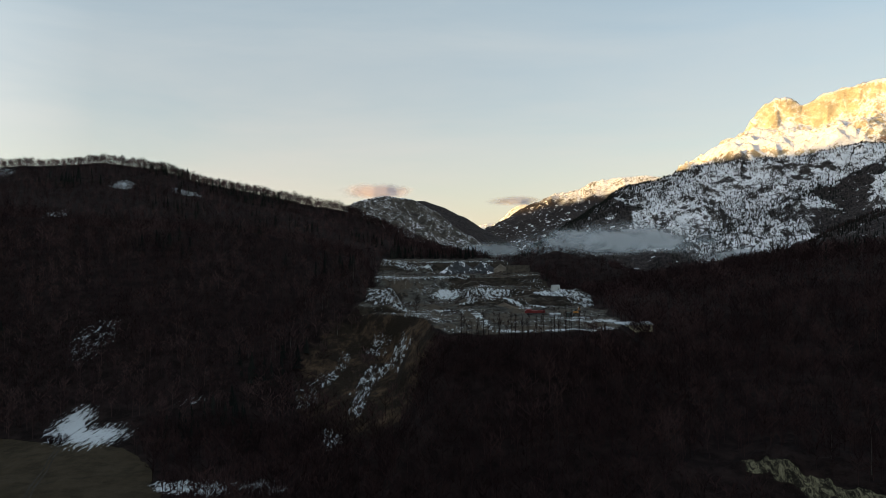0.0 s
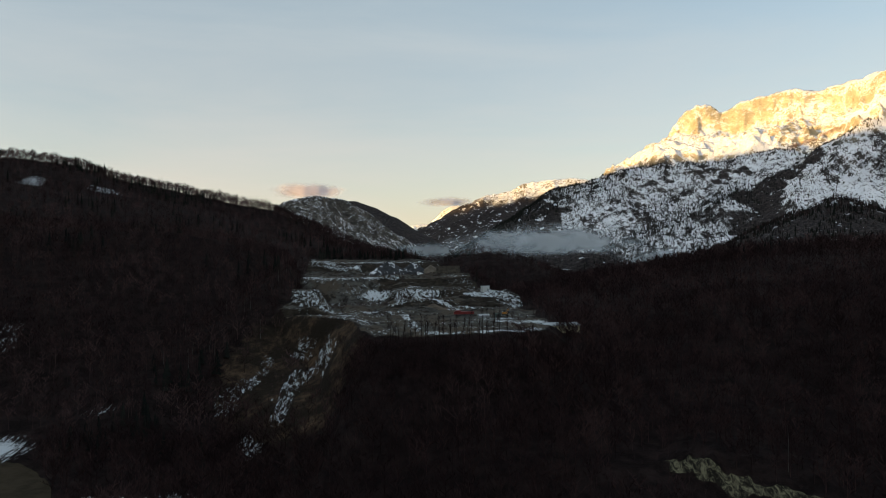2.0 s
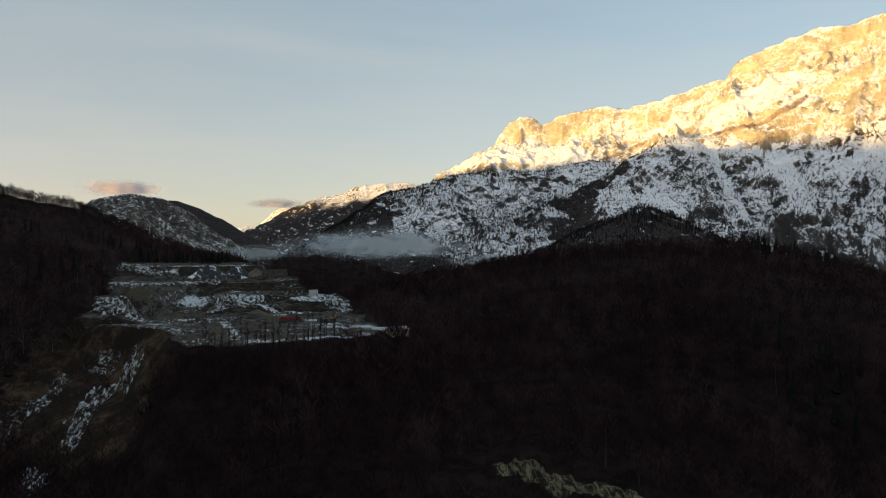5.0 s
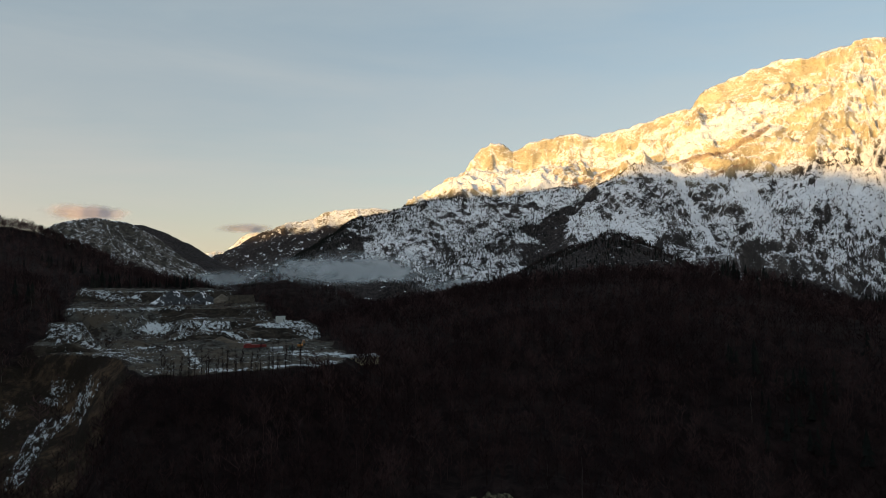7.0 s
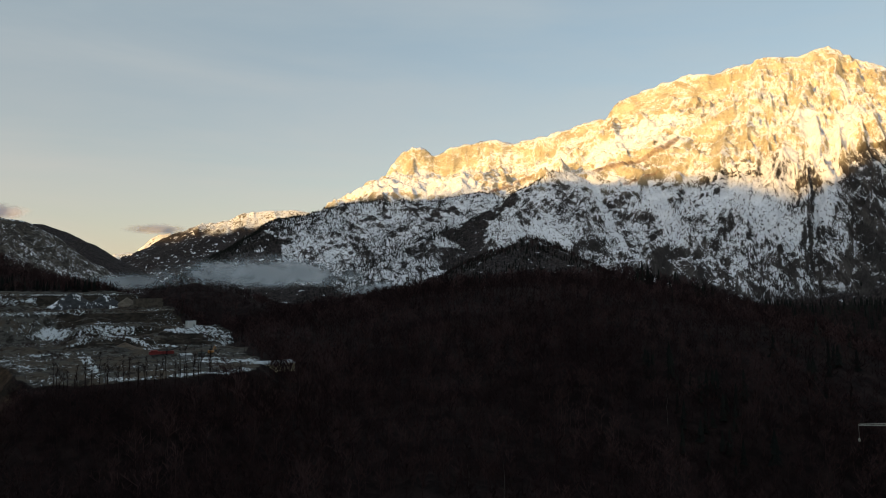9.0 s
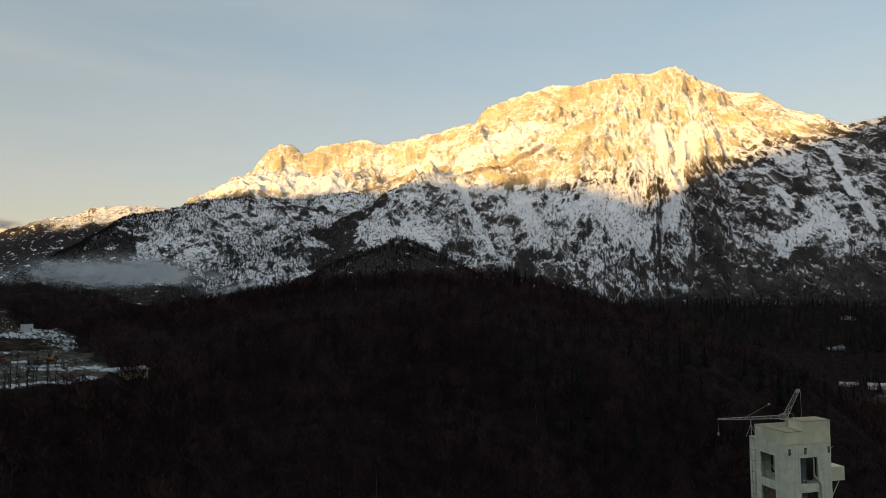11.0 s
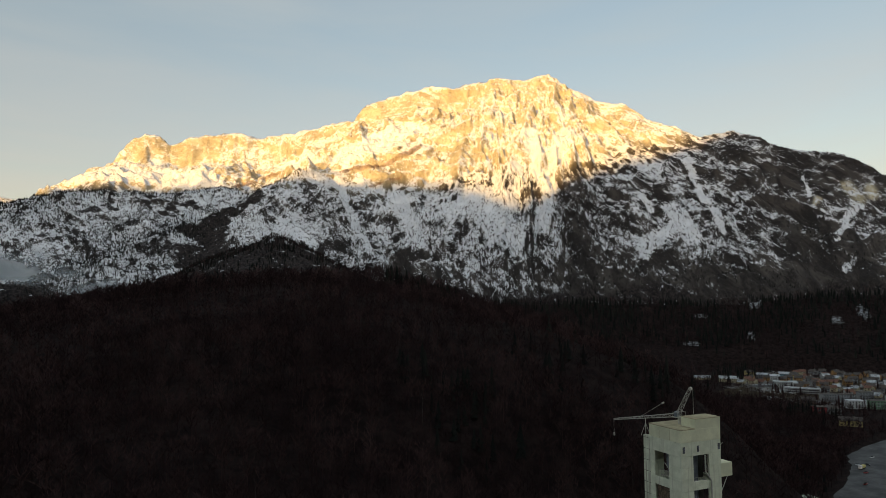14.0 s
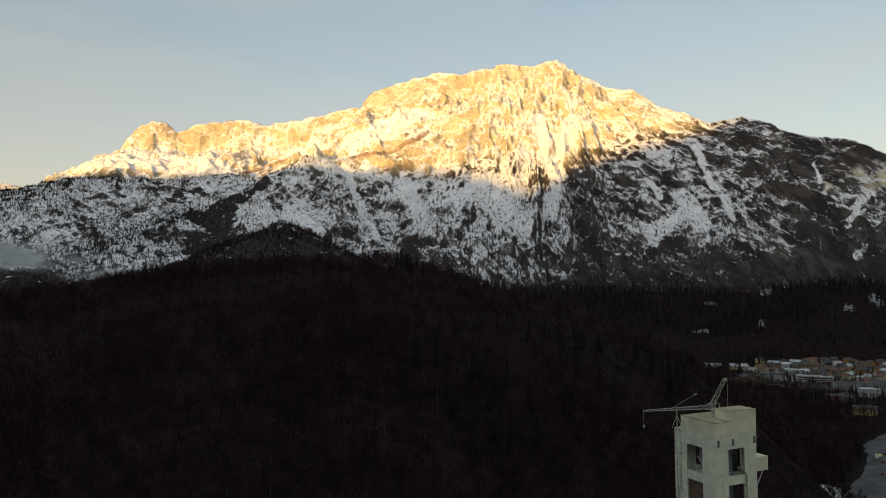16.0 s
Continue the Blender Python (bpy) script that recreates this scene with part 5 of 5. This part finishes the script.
house(facing(1218, 412, -10), 16, 11, 2, PLASTER["grey"], M_ROOF_SNOW, "grey house with a snowy gabled roof")
house(facing(1185, 384, 8), 13, 11, 3, PLASTER["white"], M_ROOF_SNOW, "tall white house with a snowy roof")
house(facing(1226, 381, 2), 15, 11, 3, PLASTER["blue"], M_ROOF_SNOW, "pale blue house with a snowy roof")
house(facing(1217, 364, -6), 13, 11, 3, PLASTER["yellow"], M_ROOF_DARK, "bright yellow house with a dark roof")
house(facing(1172, 316, 10), 14, 11, 2, PLASTER["orange"], M_ROOF_RED, "orange house with a brown tiled roof", lit=(1,))
house(facing(1180, 303, -8), 15, 11, 2, PLASTER["yellow"], M_ROOF_RED, "ochre house with a brown tiled roof")
house(facing(970, 285, 14), 15, 12, 2, PLASTER["brown"], M_ROOF_DARK, "dark brown timber house with a wide dark roof", 3.6)
house(facing(849, 216, 4), 21, 9, 2, PLASTER["yellow"], M_ROOF_DARK, "long pale yellow house with a dark tiled roof", 3.0, cols=6)
# red hall with a grey glazed end
hall = flat_block(facing(924, 256, 28), 26, 14, 2, PLASTER["red"], "dark red hall with a flat roof", 5, "town_hall_building", G, snowy=False)
flat_block(facing(916, 245, 28), 12, 8, 2, PLASTER["grey"], "grey annexe with a row of tall windows", 4, "annexe", G, snowy=False)
# school: two long white wings
flat_block(facing(1078, 318, -4), 44, 13, 2, PLASTER["white"], "long white school wing with bands of windows", 16, "school_wing", G, band=True)
flat_block(facing(1112, 352, -6), 26, 13, 3, PLASTER["white"], "white school wing with bands of windows, some lit", 9, "school_wing", G, lit=(2, 6))
flat_block(facing(1110, 374, 20), 46, 3, 1, PLASTER["grey"], "long low grey garage row under snow", 14, "garage_row", G)
for k, (x, y, col, turn) in enumerate(((1016, 273, "grey", 30), (1026, 255, "grey", 26), (975, 236, "white", 24), (988, 215, "green", 20), (1060, 240, "grey", 24), (1040, 205, "white", 22))):
    flat_block(facing(x, y, turn), 17, 11, 3, PLASTER[col], {"grey": "grey block of flats with balconies", "white": "white block of flats with balconies", "green": "green block of flats with balconies"}[col],
               5, "apartment_block", "blocks of flats", snowy=k == 2)
# ordinary houses, scattered up to the foot of the woods
styles = [("white", M_ROOF_DARK, "white house with a dark tiled roof"), ("white", M_ROOF_SNOW, "white house with a snowy roof"), ("cream", M_ROOF_RED, "cream house with a brown tiled roof"),
          ("cream", M_ROOF_SNOW, "cream house with a snowy roof"), ("grey", M_ROOF_DARK, "grey house with a dark roof"), ("orange", M_ROOF_DARK, "orange house with a dark roof"),
          ("white", M_ROOF_RED, "white house with a brown roof")]
rng = random.Random(77)
protos, spots = {}, [(1138, 438), (1146, 482), (1078, 318), (1112, 352), (1110, 374), (1016, 273), (1026, 255), (975, 236), (988, 215), (1060, 240), (1040, 205), (849, 216), (924, 256)]
for k in range(900):
    x, y = rng.uniform(1085, 1335), rng.uniform(150, 430)
    if y > 452 - 0.75 * (x - 1200) or x - 0.35 * (y - 300) < 1085 or level(x, y) > 17 or any(math.hypot(x - a, y - b) < 16 for a, b in spots):
        continue
    spots.append((x, y))
    i = rng.randrange(len(styles))
    m = facing(x, y, rng.uniform(-40, 40))
    if i in protos:
        copy_thing(protos[i], m)
    else:
        wall, roof, label = styles[i]
        protos[i] = house(m, rng.uniform(9.0, 11.0), rng.uniform(9, 10), 2 if i % 3 else 1, PLASTER[wall], roof, label, 2.9)
    if len(spots) > 112:
        break
# garden trees
p = np.array([(rng.uniform(900, 1380), rng.uniform(150, 470)) for _ in range(1500)])
ok = np.array([all(math.hypot(a - c, b - d) > 12 for c, d in spots) for a, b in p])
p = p[ok]
plant("garden_trees", FAR_TREES[:3] + SPRUCES[:1], np.stack([p[:, 0], p[:, 1], ground_height(p[:, 0], p[:, 1])], -1), np.random.default_rng(5).uniform(6, 13, len(p)), M_TREE, "bare garden trees between the houses of the town", 471)

# works yard and road below the tower
M_ASPHALT = plain("worn_asphalt", (0.060, 0.062, 0.064), 0.7, 0.0, 0.5, 0.06)
mid = np.array(YARD, dtype=float)
cx = np.linspace(430, 1000, 150)
soft = np.ones(15) / 15
cy, half = [np.convolve(np.pad(np.interp(cx, mid[:, 0], mid[:, k]), 7, mode="edge"), soft, "valid") for k in (1, 2)]
half = half * (1 + 0.16 * fbm(cx, cx * 0, 22, 3, 96))
u = np.linspace(-1, 1, 7)[:, None]
rx, ry = cx[None] - 0.1 * u * half, cy[None] + u * half
road = tagged(sheet("road", rx, ry, np.maximum(ground_height(rx, ry), 0.0) + 0.35, M_ASPHALT), "grey asphalt works yard and road with damp patches", "road", kind="structure")

M_CAR = [plain("car_paint_" + n, c, 0.3, 0.3, 0.05) for n, c in (("silver", (0.45, 0.46, 0.48)), ("dark", (0.03, 0.03, 0.035)), ("white", (0.7, 0.7, 0.7)), ("red", (0.3, 0.03, 0.03)))]
M_TYRE = plain("tyre_rubber", (0.02, 0.02, 0.02), 0.9)


def car(m, paint, label):
    root = thing("car", m, label, "car", "cars in the yard")
    bm = box(-0.88, 0.88, -2.15, 2.15, 0.35, 0.95, 0.12)
    part("body", bm, paint, root)
    bm = box(-0.78, 0.78, -1.2, 1.3, 0.94, 1.48, 0.16)
    part("cabin", bm, M_GLASS, root, "dark glazed cabin")
    for x in (-0.8, 0.8):
        for y in (-1.35, 1.35):
            part("wheel", bars([((x - 0.1, y, 0.33), (x + 0.1, y, 0.33))], 0.33, 12), M_TYRE, root)
    return root


LABELS = ("silver car parked on asphalt", "dark car parked on asphalt", "white car parked on asphalt", "red car parked on asphalt")
for k, (x, y, turn) in enumerate(((664, 176, 80), (668, 170, 10), (700, 172, 70), (640, 166, 75), (646, 142, 60), (654, 143, 60), (662, 144, 60), (604, 160, 85))):
    car(pose(x, y, max(level(x, y), 0) + 0.36, 0, 0, turn), M_CAR[k % 4], LABELS[k % 4])
truck = thing("lorry", pose(654, 171, max(level(654, 171), 0) + 0.36, 0, 0, 80), "white lorry with its headlights on", "lorry")
part("cab", box(-1.2, 1.2, 2.2, 4.2, 0.7, 3.2, 0.15), M_CAR[2], truck)
part("load_bed", box(-1.2, 1.2, -4.2, 2.0, 0.9, 2.6, 0.06), PLASTER["yellow"], truck)
for x in (-0.75, 0.75):
    part("headlight", box(x - 0.2, x + 0.2, 4.2, 4.28, 1.0, 1.3), M_WIN_LIT, truck, "lit headlight")
for x in (-1.0, 1.0):
    for y in (-3.2, -2.0, 3.2):
        part("wheel", bars([((x - 0.15, y, 0.5), (x + 0.15, y, 0.5))], 0.5, 12), M_TYRE, truck)
# pale green works hall beside the yard
M_GREENROOF = plain("pale_green_sheet", (0.36, 0.42, 0.34), 0.6, 0.1, 0.12, 0.3)
works = thing("works_hall", pose(514, 176, level(514, 176), 0, 0, 12), "low works hall with a pale green sheet roof", "hall")
part("wall", body(26, 16, 5.0, 1.6), PLASTER["grey"], works)
part("roof", gable(26, 16, 5.0, 1.6, 0.5, 0.2), M_GREENROOF, works, "pale green sheet roof")
part("gate", box(-3, 3, -8.06, -7.98, -0.2, 4.0), M_DARK, works)


# ---------------------------------------------------------------- things in the gravel pit
M_WHITE = plain("white_sheet_metal", (0.50, 0.52, 0.51), 0.5, 0.1, 0.08, 0.3)
M_RED = plain("red_paint", (0.17, 0.022, 0.022), 0.5, 0.1, 0.2, 0.6)
M_ORANGE = plain("orange_paint", (0.34, 0.15, 0.035), 0.5, 0.1, 0.2, 0.6)
kb = Nodes("dark_gravel_heap", 0.95)
heap_grey = kb.mix(kb.ramp(kb.noise(0.3, 5), 0.35, 0.65), (0.020, 0.022, 0.025), (0.040, 0.042, 0.046))
M_BLACKGRAVEL = kb.done(kb.mix(kb.ramp(kb.noise(0.10, 7, 0.7, (1.0, 0.5, 0.4)), 0.56, 0.60), heap_grey, SNOW_OLD))
M_OLDWALL = plain("old_tan_masonry", (0.085, 0.073, 0.060), 0.9, 0.0, 0.3, 0.35)

shed = thing("shed", pose(93, 580, level(93, 580), 0, 0, 14), "plain white box shed on a gravel bench", "shed")
part("wall", box(-3.0, 3.0, -2.4, 2.4, -1.0, 4.3, 0.05), M_WHITE, shed)
part("roof", box(-3.2, 3.2, -2.6, 2.6, 4.3, 4.5, 0.03), M_ROOF_SNOW, shed)
part("door", box(1.0, 2.2, -2.48, -2.4, 0.0, 2.1), PLASTER["grey"], shed)

plant_red = thing("screening_plant", pose(59, 452, level(59, 452), 0, 0, 4), "long red mobile gravel screening machine", "machine")
part("chassis", box(-6.5, 6.5, -1.2, 1.2, 0.9, 2.6, 0.1), M_RED, plant_red)
part("hopper", box(-5.8, -2.2, -1.5, 1.5, 2.6, 3.3, 0.2), M_RED, plant_red)
part("conveyor", bars([((2, 0, 2.4), (9.5, 0, 4.6))], 0.5, 6), M_DARK, plant_red, "dark conveyor arm")
for x in (-3.5, 3.5):
    part("track", box(x - 1.8, x + 1.8, -1.4, 1.4, 0.0, 0.9, 0.25), M_DARK, plant_red)

box_green = thing("container", pose(76, 424, level(76, 424), 0, 0, 10), "small dark green steel container", "container")
part("wall", box(-1.5, 1.5, -1.2, 1.2, 0, 2.6, 0.04), plain("dark_green_paint", (0.02, 0.05, 0.04), 0.5), box_green)
part("door", box(-1.3, 1.3, -1.28, -1.2, 0.1, 2.5, 0.02), M_DARK, box_green)
tent = thing("store_shed", pose(68, 428, level(68, 428), 0, 0, 8), "low grey store shed under snow", "shed")
part("wall", body(6.0, 4.0, 1.5, 0.7), PLASTER["grey"], tent)
part("roof", gable(6.0, 4.0, 1.5, 0.7, 0.3, 0.2), M_ROOF_SNOW, tent)

exc = thing("excavator", pose(83, 437, level(83, 437), 0, 0, -30), "orange tracked excavator with its arm lowered", "excavator")
for x in (-1.1, 1.1):
    part("track", box(x - 0.35, x + 0.35, -1.8, 1.8, 0, 0.9, 0.2), M_DARK, exc)
part("house", box(-1.3, 1.3, -1.9, 1.2, 0.95, 2.2, 0.12), M_ORANGE, exc)
part("cab", box(-1.25, -0.2, 0.1, 1.5, 2.2, 3.1, 0.08), M_GLASS, exc)
part("boom", bars([((0.4, 1.1, 1.8), (0.4, 4.0, 4.4)), ((0.4, 4.0, 4.4), (0.4, 6.2, 2.2))], 0.26), M_ORANGE, exc)
part("bucket", box(-0.2, 1.0, 5.7, 6.7, 0.9, 2.2, 0.15), M_DARK, exc)

hall_r = thing("long_hall", pose(103, 383, level(103, 383), 0, 0, 8), "long low pale hall under a snowy roof", "hall")
part("wall", body(20, 8, 2.6, 1.1), PLASTER["cream"], hall_r)
part("roof", gable(20, 8, 2.6, 1.1, 0.5, 0.3), M_ROOF_SNOW, hall_r)
for k in range(5):
    part("window", box(-8.6 + 4 * k, -7.2 + 4 * k, -4.06, -3.98, 0.9, 1.9), M_GLASS, hall_r)

ruin = thing("loading_wall", pose(72, 690, level(72, 690), 0, 0, 8), "stepped old tan masonry loading wall", "wall")
for k, (x0, x1, z0, z1, y) in enumerate(((-12, 14, -6, 2.5, 0), (-9, 14, 2.5, 7.5, 1.2), (2, 14, -6, 5.0, -1.5))):
    part("wall", box(x0, x1, y, y + 5, z0, z1, 0.1), M_OLDWALL, ruin)
for k in range(5):
    part("buttress", box(-8 + 5 * k, -7.2 + 5 * k, 0.5, 1.25, 2.5, 7.0, 0.06), M_OLDWALL, ruin)
part("parapet", box(-9, 14, 1.0, 1.5, 7.5, 8.1, 0.04), M_OLDWALL, ruin)


def heap(m, r, h, material, label, seed):
    """A heap with a slumped, uneven cone."""
    a, t = np.meshgrid(np.linspace(0, 2 * np.pi, 49)[:-1], np.linspace(0, 1, 14))
    d = r * t * (1 + 0.16 * fbm(np.cos(a) * 9, np.sin(a) * 9 + 30, 8, 3, seed))
    z = h * (1 - t) ** 1.1 + 0.25 * fbm(d * np.cos(a), d * np.sin(a), 3.0, 3, seed + 1) - 2.2 * t
    ob = sheet("mound", d * np.cos(a), d * np.sin(a), z, material, True)
    ob.matrix_world = m
    return tagged(ob, label, "mound", "mounds in the pit")


heap(pose(16, 705, level(16, 705)), 26, 14, M_BLACKGRAVEL, "black gravel mound with a rounded top", 501)
heap(pose(40, 706, level(40, 706)), 21, 12, M_BLACKGRAVEL, "black gravel mound streaked with snow", 511)
heap(pose(58, 705, level(58, 705)), 18, 9, plain("tan_gravel_heap", (0.12, 0.10, 0.078), 0.95, 0.0, 0.3, 0.3), "small tan gravel mound on a bench", 521)
heap(pose(44, 508, level(44, 508)), 13, 3.5, plain("brown_soil_heap", (0.085, 0.065, 0.048), 0.95, 0.0, 0.3, 0.3), "flat brown soil mound on the pit floor", 531)


# ---------------------------------------------------------------- single trees
def slim_tree(m, h, seed, bark=None, label="slim leafless tree at the rim of a gravel pit", group="trees along the rim"):
    """A slim leafless tree: bent trunk, limbs, fine twigs."""
    r = random.Random(seed)
    root = thing("tree", m, label, "tree", group)
    pts = [Vector((0, 0, -0.6))]
    for k in range(1, 7):
        pts.append(Vector((r.uniform(-0.18, 0.18) * k * 0.5, r.uniform(-0.18, 0.18) * k * 0.5, h * k / 6)))
    bm = bmesh.new()
    for k, (a, b) in enumerate(zip(pts, pts[1:])):
        mm = Matrix.Translation((a + b) / 2) @ (b - a).to_track_quat("Z", "Y").to_matrix().to_4x4()
        bmesh.ops.create_cone(bm, cap_ends=True, segments=5, radius1=0.17 * (1 - k / 6.6), radius2=0.17 * (1 - (k + 1) / 6.6), depth=(b - a).length * 1.02, matrix=mm)
    part("trunk", bm, bark or M_TREE, root)
    tw = bmesh.new()
    for k in range(14):
        t = r.uniform(0.35, 0.96)
        i = min(5, int(t * 6))
        a = pts[i].lerp(pts[i + 1], t * 6 - i)
        ang, reach = r.uniform(0, 6.28), h * r.uniform(0.06, 0.15) * (1.25 - t)
        b = a + Vector((reach * math.cos(ang), reach * math.sin(ang), reach * r.uniform(1.0, 2.0)))
        add_bar(tw, a, b, 0.045, 3)
        for _ in range(4):
            c = a.lerp(b, r.uniform(0.3, 0.95))
            add_bar(tw, c, c + Vector((r.uniform(-0.6, 0.6), r.uniform(-0.6, 0.6), r.uniform(0.3, 1.1))), 0.02, 3)
    part("crown", tw, M_TREE, root, "thin bare crown of twigs")
    return root


rng = random.Random(19)
for k in range(40):
    x = 8 + 60 * (k + rng.uniform(-0.8, 0.8)) / 40
    y = 329 + 0.05 * x + rng.uniform(-4, 5)
    slim_tree(pose(x, y, level(x, y)), rng.uniform(7.5, 13.5), 600 + k)


def single_spruce(m, h, seed):
    root = thing("spruce", m, "tall dark spruce on the skyline behind a gravel pit", "tree", "spruces behind the pit")
    part("trunk", bars([((0, 0, -0.5), (0, 0, h * 0.9))], 0.16, 6), M_TREE, root)
    r = random.Random(seed)
    bm = bmesh.new()
    for k in range(16):
        z, rad = h * (0.12 + 0.054 * k), h * 0.17 * (1 - k / 16.5)
        top = bm.verts.new((0, 0, min(h, z + h * 0.11)))
        ring = []
        for j in range(18):
            a = 2 * math.pi * (j + r.uniform(-0.3, 0.3)) / 18
            q = rad * (r.uniform(0.9, 1.15) if j % 2 else r.uniform(0.45, 0.62))
            ring.append(bm.verts.new((q * math.cos(a), q * math.sin(a), z - rad * 0.25 * (j % 2))))
        for j in range(18):
            bm.faces.new((top, ring[j], ring[(j + 1) % 18]))
    part("crown", bm, M_SPRUCE, root, "dark green jagged needle crown")
    return root


for k in range(22):
    x, y = -52 + 7.5 * k + rng.uniform(-3, 3), 868 + 20 * math.sin(k * 1.7) + rng.uniform(-10, 10)
    if k % 5 != 3:
        single_spruce(pose(x, y, level(x, y)), rng.uniform(9, 17), 700 + k)


# pale birches standing out of the dark woods
for k in range(20):
    x, y = ((rng.uniform(-125, -62), rng.uniform(395, 540)) if k < 14 else (rng.uniform(60, 330), rng.uniform(190, 420)))
    slim_tree(pose(x, y, level(x, y)), rng.uniform(11, 16), 800 + k, M_BIRCH, "pale-stemmed birch standing in a dark bare wood", "birches in the woods")

# ---------------------------------------------------------------- on the field
ruts = np.array([(-120, 180), (-138, 228), (-150, 258), (-160, 286), (-166, 304)], dtype=float)
s = np.linspace(0, len(ruts) - 1, 60)
px, py = np.interp(s, range(len(ruts)), ruts[:, 0]), np.interp(s, range(len(ruts)), ruts[:, 1])
M_RUT = plain("trodden_earth", (0.030, 0.024, 0.017), 0.95, 0.0, 0.35, 0.8)
for off in (-0.8, 0.8):
    u = np.array([-0.35, 0.35])[:, None] + off
    tx, ty = px[None] + u * 0.93, py[None] + u * 0.30
    tagged(sheet("field_track", tx, ty, ground_height(tx, ty) + 0.12, M_RUT), "trodden earth wheel rut across a winter field", "track", kind="structure")


def bush(m, r, h, seed, label):
    """A round leafless bush: many stems fanning out of one root."""
    root = thing("bush", m, label, "bush")
    g = random.Random(seed)
    bm = bmesh.new()
    for _ in range(70):
        a, lean, hh = g.uniform(0, 6.28), g.uniform(0.1, 1.0), h * g.uniform(0.6, 1.0)
        base = Vector((r * 0.5 * lean * math.cos(a), r * 0.5 * lean * math.sin(a), -0.2))
        tip = Vector((r * lean * math.cos(a + 0.3), r * lean * math.sin(a + 0.3), hh * (1.1 - 0.4 * lean)))
        add_bar(bm, base, tip, 0.05, 3)
        for _ in range(3):
            c = base.lerp(tip, g.uniform(0.4, 0.95))
            add_bar(bm, c, c + Vector((g.uniform(-0.7, 0.7), g.uniform(-0.7, 0.7), g.uniform(0.2, 0.9))), 0.025, 3)
    part("stems", bm, M_TREE, root)
    return root


bush(pose(-166, 304, level(-166, 304)), 4.5, 5.0, 901, "round dark leafless bush at a snowy field edge")
bush(pose(-172, 307, level(-172, 307)), 3.0, 4.0, 902, "small dark leafless bush at a snowy field edge")
